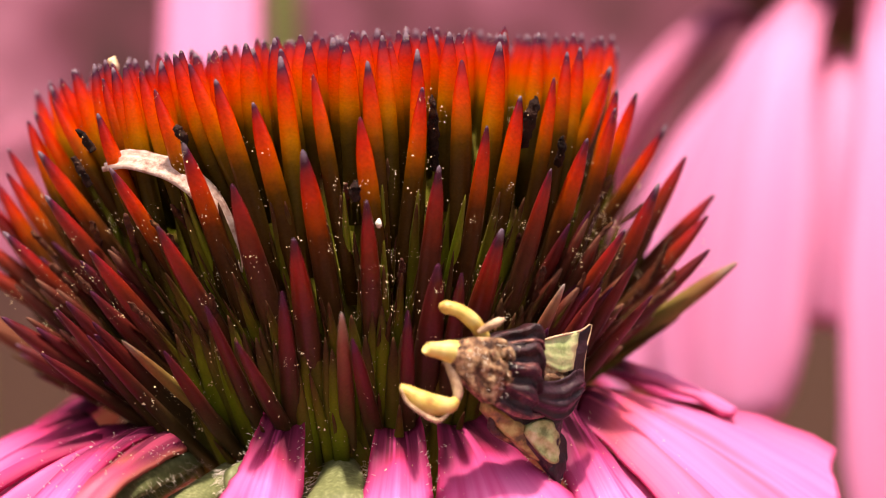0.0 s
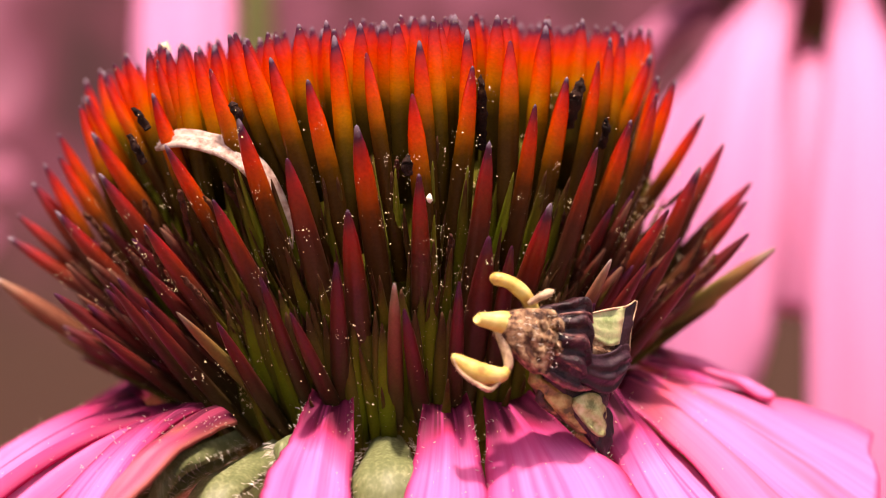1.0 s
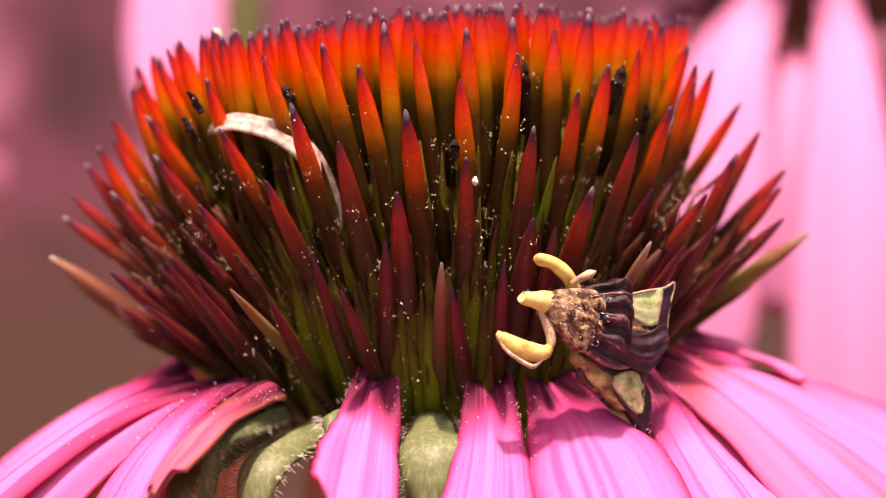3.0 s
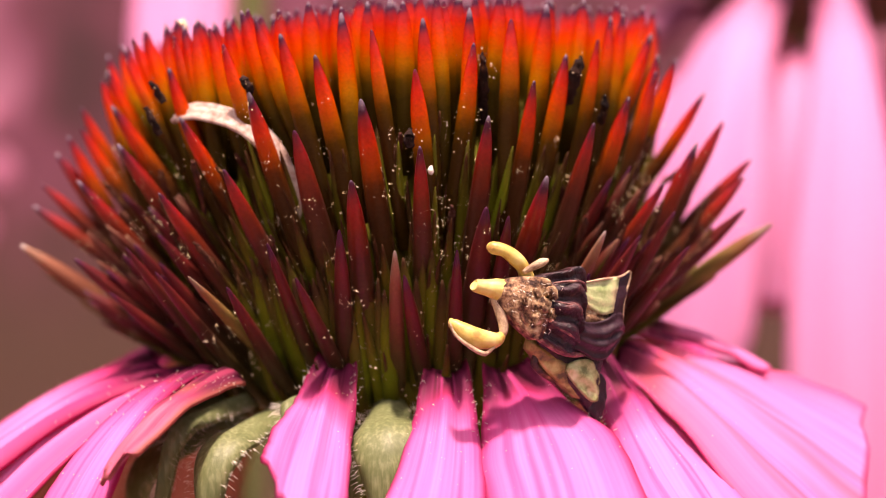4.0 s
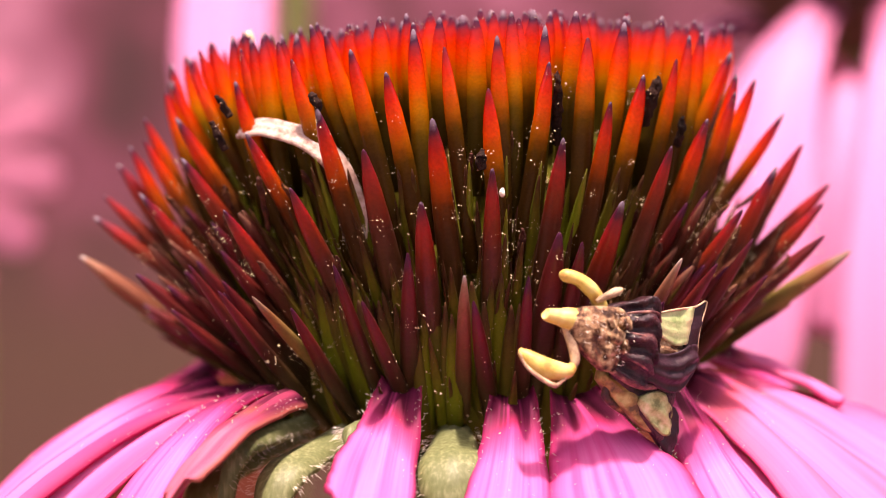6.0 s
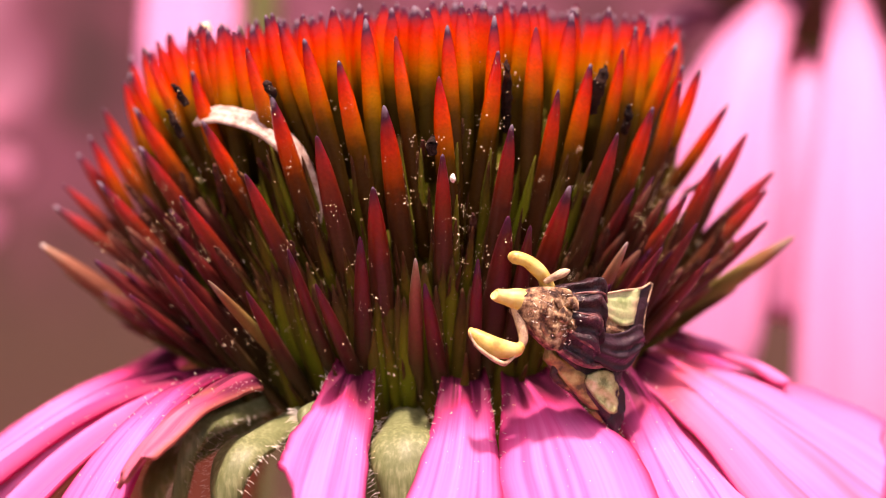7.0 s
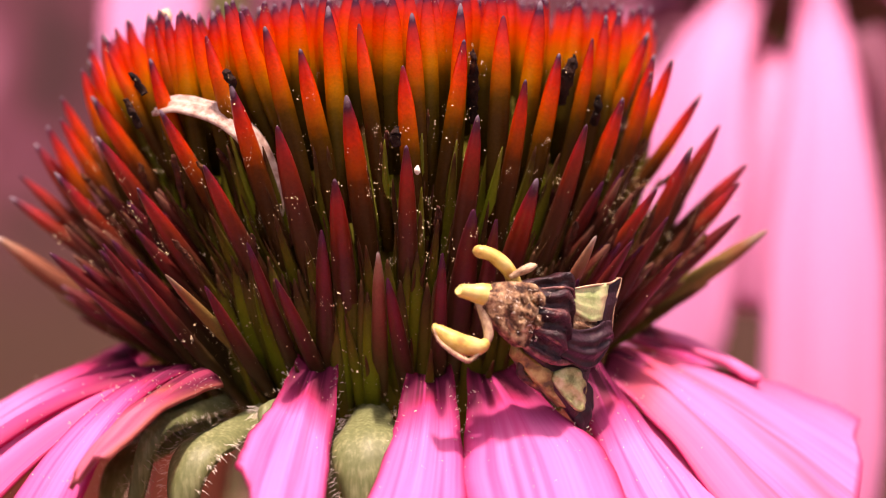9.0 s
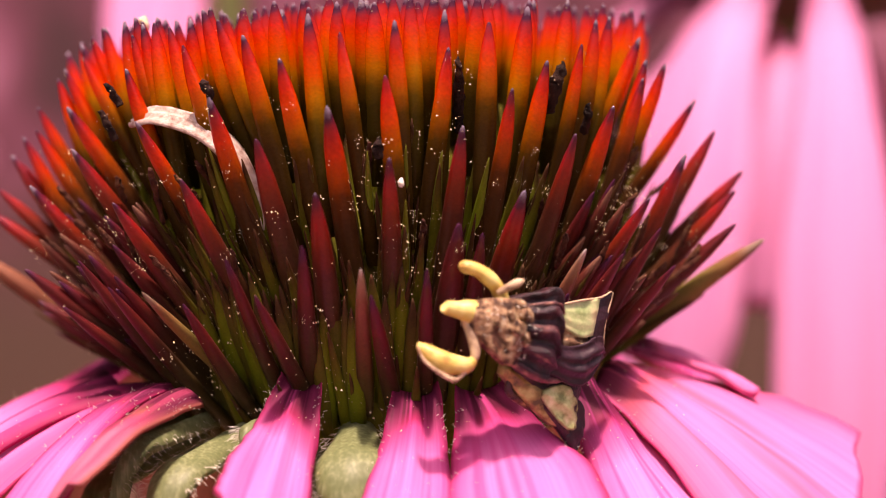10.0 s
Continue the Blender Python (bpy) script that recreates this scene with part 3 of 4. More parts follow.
def florets():
    """Green floret stalks fill the room between the spines; broad strands clothe the foot."""
    for dp, dq, deep in ((0.5, 0.5, 0.20), (0.0, 0.5, 0.25), (0.5, 0.0, 0.28), (0.25, 0.25, 0.34)):
        for p in range(-30, 31):
            for q in range(-30, 31):
                az = -4.5 - 9.13 * (p + dp) + 7.53 * (q + dq) + rng.uniform(-1.5, 1.5)
                level = 1.10 - 0.1057 * (p + dp) - 0.1778 * (q + dq)
                if not (-88 <= az < 88 and 0.55 < level < 1.72) or rng.random() < 0.02:
                    continue
                h = float(np.interp(level, LEVEL, LEVEL_H)) - deep - rng.uniform(0.08, 0.22)
                r, t, n = (float(np.interp(h + deep + 0.1, TIP_H, v)) for v in (TIP_R, TILT, LENGTH))
                if h < 0.48 and abs(az) > 32:
                    continue
                r, t = r - front(az, h), t - 40 * front(az, h)
                ob = spine("stalk", az, r - deep, h, t - 4, n * 0.9)
                fat = rng.uniform(0.62, 0.98)
                ob.scale = (ob.scale[0] * fat, ob.scale[1] * fat, ob.scale[2])
                ob.name = "floret"
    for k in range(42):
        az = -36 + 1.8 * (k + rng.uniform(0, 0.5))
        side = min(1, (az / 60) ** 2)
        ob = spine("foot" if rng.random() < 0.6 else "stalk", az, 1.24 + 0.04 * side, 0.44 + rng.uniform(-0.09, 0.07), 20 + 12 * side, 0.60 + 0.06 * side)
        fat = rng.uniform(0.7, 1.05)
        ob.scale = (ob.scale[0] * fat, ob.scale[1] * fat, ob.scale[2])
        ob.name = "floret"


def petal(az, width, length, d0, d1, r0=1.20, h0=0.07, twist=0.0, sweep=0.0, cup=0.05, mat=PETAL, ribs=2.5, nl=26, nw=16, parent=flower, label="", wave=0.0, end_shape="", pointed=False, fold=0.026, hairy=False, bend=0.8, base=0.32, reach=(0, 0), full=0.0, curl=-0.03):
    """A ray petal: leaves the head at r0, h0, falling from d0 to d1 degrees; ribbed, notched at its end."""
    bm = bmesh.new()
    uv = bm.loops.layers.uv.new("map")
    top, low = [], []
    r, h, a = r0, h0, az
    step = length / nl
    seed = az * 0.37
    for i in range(nl + 1):
        s = i / nl
        d = radians(d0 + (d1 - d0) * s ** bend)
        out, up = Vector((math.sin(radians(a)), -math.cos(radians(a)), 0)), Vector((0, 0, 1))
        along = (out * math.cos(d) - up * math.sin(d))
        normal = (out * math.sin(d) + up * math.cos(d))
        lateral = Vector((math.cos(radians(a)), math.sin(radians(a)), 0))
        tw = radians(twist * s)
        lat = lateral * math.cos(tw) + normal * math.sin(tw)
        nor = normal * math.cos(tw) - lateral * math.sin(tw)
        k = s if not full or s > 0.93 else min(s * length / full, 0.85)  # full: the length over which it widens
        ends = [0.92, 1.0, 1.0, 0.98] if end_shape in ("blunt", "torn") else [0.98, 1.0, 0.84, 0.68]
        w = width * float(np.interp(k, [0, 0.08, 0.3, 0.6, 0.85, 0.96, 1.0], [base, base + 0.08, base * 0.5 + 0.48] + ends))
        if pointed:
            w = width * float(np.interp(s, [0, 0.2, 0.5, 0.75, 0.88, 0.96, 1.0], [0.50, 0.78, 0.98, 1.0, 0.86, 0.60, 0.30]))
        centre = around(0, 0, 0) + out * r + up * h
        rt, rl = [], []
        for j in range(nw + 1):
            v = j / nw
            x = (v - 0.5) * w
            ridge = fold * math.cos(2 * math.pi * ribs * (v - 0.5)) * min(1, 0.1 + s * 2.6) - cup * (2 * v - 1) ** 2 * (1 - 0.4 * s)
            ridge += curl * (2 * v - 1) ** 2 * max(0, 1 - s * length / (0.40 if curl < 0 else 0.26))  # the claw's margins turn down or up
            ridge += wave * math.sin(7 * s + 4 * v + seed) + 0.012 * noise.noise(Vector((s * 5, v * 5, seed)))
            end = 0.0
            if s > 0.86:
                end = -(0.035 if end_shape == "blunt" else 0.10) * (s - 0.86) / 0.14 * (0.5 + 0.5 * math.cos(2 * math.pi * 3 * (v - 0.5)) + 1.2 * (2 * v - 1) ** 2 + 0.3 * noise.noise(Vector((v * 9, seed, 0))))
            if pointed:
                end = 0.0
            edge = 0.012 * noise.noise(Vector((s * 14, v * 2, seed + 5))) * (abs(2 * v - 1) ** 4)
            if end_shape == "torn" and s > 0.86:
                end = 0.05 * (s - 0.86) / 0.14 * noise.noise(Vector((v * 14, seed, 3)))
            pt = centre + lat * (x + edge) + nor * ridge + along * (end + s * (reach[0] * (1 - v) + reach[1] * v))
            rt.append(bm.verts.new(pt))
            rl.append(bm.verts.new(pt - nor * 0.016))
        top.append(rt)
        low.append(rl)
        r += step * math.cos(d)
        h -= step * math.sin(d)
        a += sweep / nl

    def face(vs, cs, m=0):
        f = bm.faces.new(vs)
        f.material_index = m
        for loop, c in zip(f.loops, cs):
            loop[uv].uv = c

    for i in range(nl):
        for j in range(nw):
            c = [(i / nl, j / nw), (i / nl, (j + 1) / nw), ((i + 1) / nl, (j + 1) / nw), ((i + 1) / nl, j / nw)]
            face((top[i][j], top[i][j + 1], top[i + 1][j + 1], top[i + 1][j]), c)
            face((low[i][j], low[i + 1][j], low[i + 1][j + 1], low[i][j + 1]), [c[0], c[3], c[2], c[1]], 1)
        for j, flip in ((0, 1), (nw, 0)):
            q = (top[i][j], top[i + 1][j], low[i + 1][j], low[i][j])
            face(q if not flip else q[::-1], [(i / nl, j / nw)] * 4)
    for i in (0, nl):
        for j in range(nw):
            q = (top[i][j], top[i][j + 1], low[i][j + 1], low[i][j])
            face(q if i == nl else q[::-1], [(i / nl, (j + 0.5) / nw)] * 4)
    bmesh.ops.recalc_face_normals(bm, faces=bm.faces)
    if hairy:
        DUSTED.extend(Vector(top[i][j].co) for i in range(1, nl // 2) for j in range(nw + 1))
    bristles = [(Vector(top[i][j].co), (top[i][j].co - top[i][nw // 2].co).normalized()) for i in range(2, nl // 3) for j in (0, 1, nw - 1, nw)] if hairy else []
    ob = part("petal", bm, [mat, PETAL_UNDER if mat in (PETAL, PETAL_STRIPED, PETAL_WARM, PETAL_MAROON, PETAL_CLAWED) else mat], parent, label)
    if bristles:
        hb = bmesh.new()
        for pt, side in bristles:
            for _ in range(2):
                st = pt + Vector([rng.uniform(-0.025, 0.025) for _ in range(3)]) * 0.7
                d = (side * rng.uniform(0.2, 1) + Vector((rng.uniform(-0.5, 0.5), -rng.uniform(0, 0.8), rng.uniform(0.1, 0.9)))).normalized() * rng.uniform(0.006, 0.018)
                tube(hb, [(*st, 0.0011), (*(st + d * 0.6), 0.0009), (*(st + d), 0.0006)], 3, 3)
        tagged(part("hair", hb, HAIR, ob, "short pale bristles at the petal's base"), kind="stuff")
    return ob


def petals():
    # azimuth, width, length, fall at the base and at the end, bend, twist, sweep, base radius, height, base width, rest
    rows = [
        (-10.3, 0.38, 0.70, 24.6, 26.5, 0.80, -34, 2.1, 1.15, 0.016, 0.44, dict(end_shape="torn", reach=(0, 0.5), mat=PETAL_MAROON, curl=0.10)),
        (13.0, 0.45, 1.41, 24.3, 44.3, 0.80, 3, -13.4, 1.18, -0.039, 0.40, dict(curl=0.10)),
        (26.2, 0.605, 1.60, 18.2, 56.0, 0.82, 29, -9.5, 1.21, -0.044, 0.34, dict(full=0.916, curl=0.09)),
        (45.7, 0.50, 1.35, 50.2, 21.0, 0.77, 8, -12.5, 1.34, 0.011, 0.40, dict(full=1.02, mat=PETAL_CLAWED)),
        (58.7, 1.23, 1.01, -7.0, 38.4, 0.16, 19, 1.0, 1.26, 0.019, 0.29, dict(end_shape="blunt", reach=(0.5, 0), mat=PETAL_WARM, ribs=3.5, fold=0.026)),
        (75.5, 0.22, 0.60, 14, 31.2, 0.75, -1, -3.4, 1.29, 0.09, 0.30, dict(mat=PETAL_WARM, pointed=True, cup=0.02, fold=0.008)),
        (-37.2, 0.49, 2.05, -6.0, 86.2, 0.536, 4, 1.0, 1.24, 0.048, 0.20, dict(cup=0.0, fold=0.010)),
        (-50.7, 0.78, 2.50, -2.8, 77.4, 0.61, 11, -7.5, 1.12, 0.014, 0.57, dict(mat=PETAL_STRIPED, fold=0.046, ribs=3.5)),
        (-62.2, 0.94, 2.37, 10.6, 70.5, 0.72, 13, -3.2, 1.26, 0.052, 0.68, dict(mat=PETAL_STRIPED, fold=0.046, ribs=4.5)),
    ]
    for az, w, n, d0, d1, bend, tw, sw, r0, h0, base, rest in rows:
        if -12 < az < 30:  # the claws of the front ones run on under the cone
            r0, h0, n = r0 - 0.07 * math.cos(radians(d0)), h0 + 0.07 * math.sin(radians(d0)), n + 0.07
        petal(az, w, n, d0, d1, r0, h0, bend=bend, twist=tw, sweep=sw, base=base, hairy=True, **{"fold": 0.018, **rest})
    petal(-29.6, 0.312, 0.82, 5.3, 42, 1.33, 0.057, bend=0.834, twist=33, sweep=-0.6, base=0.62, mat=PETAL_ROLL, cup=0.03, fold=0.006, nw=10, hairy=True, label="pinkish tan rolled-up petal edge")
    for az in (-84, -102, -121, -143, -165, 172, 151, 130, 110, 91):
        petal(az, 0.58, 2.2, 24, 78, nl=16, nw=10)


def sepal(az, width, length, d0, d1, r_bend=1.42, r0=1.0, h0=-0.12):
    """A small leaf that leaves the head level and bends down past r_bend."""
    turned = 0.0
    bm = bmesh.new()
    nl, nw = 20, 8
    r, h = r0, h0
    a = radians(az)
    out, lat, up = Vector((math.sin(a), -math.cos(a), 0)), Vector((math.cos(a), math.sin(a), 0)), Vector((0, 0, 1))
    hairs = []
    tops, lows = [], []
    for i in range(nl + 1):
        s = i / nl
        if r >= r_bend:
            turned = min(1, turned + 0.16)
        d = radians(d0 + (d1 - d0) * turned)
        normal = out * math.sin(d) + up * math.cos(d)
        w = width * float(np.interp(s, [0, 0.25, 0.45, 0.6, 0.8, 1], [0.5, 0.75, 1.0, 0.94, 0.6, 0.04]))
        t, b = [], []
        for j in range(nw + 1):
            v = 2 * j / nw - 1
            pt = out * r + up * h + lat * v * w / 2 + normal * (-0.045 * v * v + 0.004 * math.cos(9 * v))
            t.append(bm.verts.new(pt))
            b.append(bm.verts.new(pt - normal * 0.02))
            if abs(v) == 1:
                hairs.append((pt, lat * v, out))
        tops.append(t)
        lows.append(b)
        r += length / nl * math.cos(d)
        h -= length / nl * math.sin(d)
    for i in range(nl):
        for j in range(nw):
            bm.faces.new((tops[i][j], tops[i][j + 1], tops[i + 1][j + 1], tops[i + 1][j]))
            bm.faces.new((lows[i][j], lows[i + 1][j], lows[i + 1][j + 1], lows[i][j + 1]))
        for j in (0, nw):
            bm.faces.new((tops[i][j], tops[i + 1][j], lows[i + 1][j], lows[i][j]))
    for i in (0, nl):
        for j in range(nw):
            bm.faces.new((tops[i][j], tops[i][j + 1], lows[i][j + 1], lows[i][j]))
    bmesh.ops.recalc_face_normals(bm, faces=bm.faces)
    ob = part("sepal", bm, SEPAL, flower, "grey-green hairy sepal under the petals")
    hb = bmesh.new()
    for pt, side, o in hairs:
        for _ in range(7):
            st = pt + Vector([rng.uniform(-0.022, 0.022) for _ in range(3)])
            d = (side + o * rng.uniform(-0.2, 0.7) + Vector((0, 0, rng.uniform(-0.7, 0.3)))).normalized() * rng.uniform(0.015, 0.034)
            tube(hb, [(*st, 0.0008), (*(st + d * 0.6), 0.0006), (*(st + d + Vector((0, 0, -0.003))), 0.0004)], 3, 3)
    tagged(part("hair", hb, HAIR, ob, "fine white hairs along the sepal's edge"), kind="stuff")


def stem():
    bm = bmesh.new()
    tube(bm, [(0, 0, -0.3, 0.42), (0.02, 0.02, -0.8, 0.22), (0.1, 0.1, -6, 0.2), (0.4, 0.6, -30, 0.25), (0, 1, -62, 0.3)], 30, 12)
    part("stem", bm, STEM, flower, "green upright flower stem")


spines()
florets()
petals()
for one in ((-25.6, 0.22, 0.98, 8, 84, 1.47, 1.0, -0.12), (0.6, 0.28, 0.92, 8, 82, 1.34, 1.0, -0.11), (-16.5, 0.14, 0.50, -2, 86, 1.32, 1.0, -0.08), (-37, 0.10, 0.85, 6, 76, 1.36, 1.0, -0.10),
            (-52, 0.26, 0.9, 16, 84, 1.3, 0.9, -0.2), (-62, 0.28, 1.0, 14, 82, 1.4, 0.9, -0.16), (-72, 0.28, 1.0, 14, 82, 1.4, 0.9, -0.16), (-10, 0.24, 0.8, 20, 84, 1.18, 0.9, -0.2),
            (30, 0.26, 0.95, 6, 86, 1.30), (48, 0.26, 0.95, 6, 86, 1.30), (66, 0.26, 0.95, 6, 86, 1.30)):
    sepal(*one)
stem()


# ---------------------------------------------------------------- what sits on the flower
LEAN = pose(0, 0, 0, 0, -3, 0)
RIDERS = []


def rider(name, label, category, at):
    """A thing that rests on the flower and sways with it; at: its place in centimetres."""
    ob = tagged(new(name), label, category)
    ob.matrix_basis = cm_pose(*at)
    RIDERS.append((ob, Matrix(ob.matrix_basis)))
    return ob


def placed(bm, at, grow=1.0):
    bm.transform(Matrix.Scale(grow, 4) @ Matrix.Translation(-Vector(at)))
    return bm


def plate(frame_of, stations, thick, dome, ridge=0.0, count=0, nv=14, rough=0.0, seed=0.0, grain=22):
    """A domed shield: stations of (u, upper v, lower v, lift); frame_of turns u, v, w into a place."""
    bm = bmesh.new()
    line = spline(stations, 16)
    tops, lows = [], []
    for i, (u, va, vb, lift) in enumerate(line):
        t, b = [], []
        for j in range(nv + 1):
            k = j / nv
            v = vb + (va - vb) * k
            w = lift + dome * (1 - (2 * k - 1) ** 2) + ridge * math.cos(2 * math.pi * count * k) * min(1, i / 5)
            w += rough * noise.noise(Vector((u * grain, v * grain, seed)))
            t.append(bm.verts.new(frame_of(u, v, w)))
            b.append(bm.verts.new(frame_of(u, v, lift - thick)))
        tops.append(t)
        lows.append(b)
    n = len(line) - 1
    for i in range(n):
        for j in range(nv):
            bm.faces.new((tops[i][j], tops[i][j + 1], tops[i + 1][j + 1], tops[i + 1][j]))
            bm.faces.new((lows[i][j], lows[i + 1][j], lows[i + 1][j + 1], lows[i][j + 1]))
        for j in (0, nv):
            bm.faces.new((tops[i][j], tops[i + 1][j], lows[i + 1][j], lows[i][j]))
    for i in (0, n):
        for j in range(nv):
            bm.faces.new((tops[i][j], tops[i][j + 1], lows[i][j + 1], lows[i][j]))
    bmesh.ops.recalc_face_normals(bm, faces=bm.faces)
    return bm


def ambush_bug():
    at = (0.70, -1.55, 0.30)
    bug = rider("ambush_bug", "small maroon and yellow ambush bug gripping the cone's foot", "insect", (0.735, -1.31, 0.277))
    o = Vector((0.346, -1.74, 0.408))
    x = Vector((0.86, 0.42, -0.28)).normalized()
    y = Vector((0.21, 0.20, 0.96))
    y = (y - x * y.dot(x)).normalized()
    z = x.cross(y)

    def body(u, v, w):
        return o + x * u + y * (v - 0.11 * max(0, u - 0.1)) + z * w

    def limb(name, points, mat, label="", sides=10, flat=1.0, parent=bug, count=16):
        bm = bmesh.new()
        tube(bm, points, count, sides, flat, (0, -1, 0))
        return part(name, placed(bm, at, 1.05), mat, parent, label)

    limb("head", [(*body(0.0, 0.0, 0.0), 0.016), (*body(0.006, 0.0, 0.0), 0.024), (*body(0.05, 0.004, 0.005), 0.031), (*body(0.10, 0.008, 0.01), 0.044), (*body(0.2, 0.01, 0.01), 0.056)],
         BUG_YELLOW, "pointed yellow head")
    part("abdomen", placed(plate(body, [(0.32, 0.10, -0.12, 0.0), (0.42, 0.13, -0.15, 0.0), (0.50, 0.12, -0.222, 0.0), (0.57, 0.10, -0.262, 0.0), (0.61, 0.06, -0.285, -0.005)], 0.03, 0.02, 0.004, 2, rough=0.010), at, 1.05),
         BUG_DARK, bug, "dark flared abdomen with angular sides")
    part("flange_border", placed(plate(body, [(0.60, -0.13, -0.285, 0.0), (0.63, -0.135, -0.305, 0.0), (0.655, -0.16, -0.326, 0.0), (0.672, -0.21, -0.29, -0.005)], 0.02, 0.006, 0.003, 2, 10, 0.012, 16), at, 1.05),
         WING, bug, "black pointed border of the flange")
    part("side_flange", placed(plate(body, [(0.420, 0.152, 0.120, 0.050), (0.45, 0.170, 0.085, 0.058), (0.53, 0.212, 0.072, 0.056), (0.575, 0.236, 0.090, 0.048), (0.592, 0.243, 0.10, 0.042)], 0.02, 0.004, 0.002, 3, 10, 0.006, 2), at, 1.05),
         BUG_GREEN, bug, "pale green patch on the flange")
    part("flange_border", placed(plate(body, [(0.585, 0.240, 0.07, 0.040), (0.61, 0.256, 0.06, 0.038), (0.632, 0.272, 0.06, 0.034), (0.645, 0.280, 0.10, 0.030)], 0.02, 0.004, 0.003, 2, 10, 0.008, 14), at, 1.05),
         WING, bug, "black border of the flange")
    limb("flange_edge", [(*body(0.42, 0.153, 0.06), 0.003), (*body(0.50, 0.197, 0.06), 0.005), (*body(0.592, 0.243, 0.046), 0.004), (*body(0.645, 0.282, 0.034), 0.003), (*body(0.640, 0.17, 0.035), 0.003), (*body(0.668, 0.06, 0.02), 0.002)],
         BUG_CREAM, "thin pale edge of the flange", 6)
    part("side_flange", placed(plate(body, [(0.455, -0.150, -0.178, 0.018), (0.51, -0.112, -0.214, 0.024), (0.555, -0.106, -0.238, 0.024), (0.60, -0.135, -0.250, 0.016), (0.622, -0.165, -0.235, 0.008)], 0.02, 0.006, 0.003, 2, 12, 0.016, 3), at, 1.05),
         BUG_OLIVE, bug, "cream and green patch on the flange")
    part("belly", placed(plate(body, [(0.30, -0.10, -0.145, -0.02), (0.38, -0.11, -0.190, -0.02), (0.45, -0.11, -0.222, -0.01), (0.55, -0.12, -0.255, -0.01)], 0.05, 0.02, 0.003, 2, 10, 0.012, 6), at, 1.05),
         BUG_PATCH, bug, "tan underside showing below the shield")
    part("wing_root", placed(plate(body, [(0.42, 0.12, 0.02, 0.035), (0.48, 0.085, 0.005, 0.045), (0.54, 0.075, 0.03, 0.040), (0.58, 0.09, 0.05, 0.030)], 0.02, 0.012, 0.004, 2, 12, 0.014, 12), at, 1.05),
         BUG_FUZZ, bug, "rough tan ridge beside the wings")
    part("wing", placed(plate(body, [(0.40, 0.04, -0.10, 0.045), (0.47, 0.02, -0.095, 0.055), (0.55, 0.055, -0.10, 0.050), (0.61, 0.105, -0.07, 0.040), (0.645, 0.11, -0.01, 0.028), (0.668, 0.075, 0.03, 0.012)], 0.02, 0.025, 0.006, 3, 24, rough=0.012, seed=8), at, 1.05),
         WING, bug, "dark folded wings")
    part("pronotum", placed(plate(body, [(0.22, 0.10, -0.085, 0.035), (0.27, 0.135, -0.105, 0.06), (0.33, 0.168, -0.118, 0.075), (0.378, 0.202, -0.124, 0.08), (0.415, 0.168, -0.122, 0.075), (0.44, 0.06, -0.11, 0.055)],
                                 0.06, 0.035, 0.016, 4, 40, 0.014, 5), at, 1.05), BUG_DARK, bug, "ridged dark maroon shield behind the head")
    part("collar", placed(plate(body, [(0.095, 0.040, -0.040, 0.022), (0.14, 0.072, -0.072, 0.05), (0.19, 0.092, -0.10, 0.072), (0.25, 0.105, -0.125, 0.085), (0.285, 0.09, -0.11, 0.075)],
                               0.06, 0.03, 0.005, 2, 30, 0.012, 9, 18), at, 1.05), BUG_FUZZ, bug, "fuzzy tan and brown collar")
    knobs = random.Random(5)
    for u, v, r in ((0.205, 0.035, 0.022), (0.235, 0.0, 0.032), (0.26, 0.055, 0.024), (0.23, -0.055, 0.020), (0.275, -0.025, 0.020), (0.17, 0.0, 0.018)):
        c = body(u, v, 0.072 + 0.20 * (u - 0.1) + 0.008)
        bm = bmesh.new()
        tube(bm, [(*(c - z * r), r * 0.9), (*c, r), (*(c + z * r * 0.55), r * 0.75), (*(c + z * r * 0.8), r * 0.25)], 9, 12)
        for vert in bm.verts:
            vert.co += Vector([0.020 * noise.noise(vert.co * 62 + Vector((i * 5.1, 0, 0))) for i in range(3)])
        part("tubercle", placed(bm, at, 1.05), BUG_FUZZ, bug)
    for k in range(60):
        u, v = knobs.uniform(0.11, 0.30), knobs.uniform(-1, 1)
        c = body(u, v * (0.05 + 0.26 * (u - 0.1)), 0.07 + 0.22 * (u - 0.1) + 0.02 * (1 - v * v))
        d = (z + x * knobs.uniform(-0.7, 0.4) + y * knobs.uniform(-0.6, 0.6)).normalized() * knobs.uniform(0.01, 0.024)
        if k == 0:
            fuzz = bmesh.new()
        tube(fuzz, [(*c, 0.0012), (*(c + d * 0.6), 0.001), (*(c + d), 0.0006)], 3, 3)
    tagged(part("fuzz", placed(fuzz, at, 1.05), HAIR, bug, "short pale hairs on the collar"), kind="stuff")
    limb("shield_rim", [(*body(0.125, -0.050, 0.03), 0.008), (*body(0.21, -0.090, 0.055), 0.012), (*body(0.293, -0.112, 0.065), 0.014), (*body(0.372, -0.122, 0.066), 0.016), (*body(0.45, -0.114, 0.050), 0.013), (*body(0.54, -0.08, 0.035), 0.005)],
         BUG_RIM, "raised reddish rim of the shield", 8)
    for k in (-0.55, 0.10, 0.70):
        limb("ridge", [(*body(0.28, 0.02 + 0.115 * k, 0.10 - 0.03 * k * k), 0.003), (*body(0.335, 0.025 + 0.145 * k, 0.118 - 0.034 * k * k), 0.006), (*body(0.40, 0.03 + 0.165 * k, 0.112 - 0.034 * k * k), 0.006), (*body(0.435, 0.02 + 0.15 * k, 0.075), 0.004)],
             BUG_RIM, "paler raised ridge", 7)
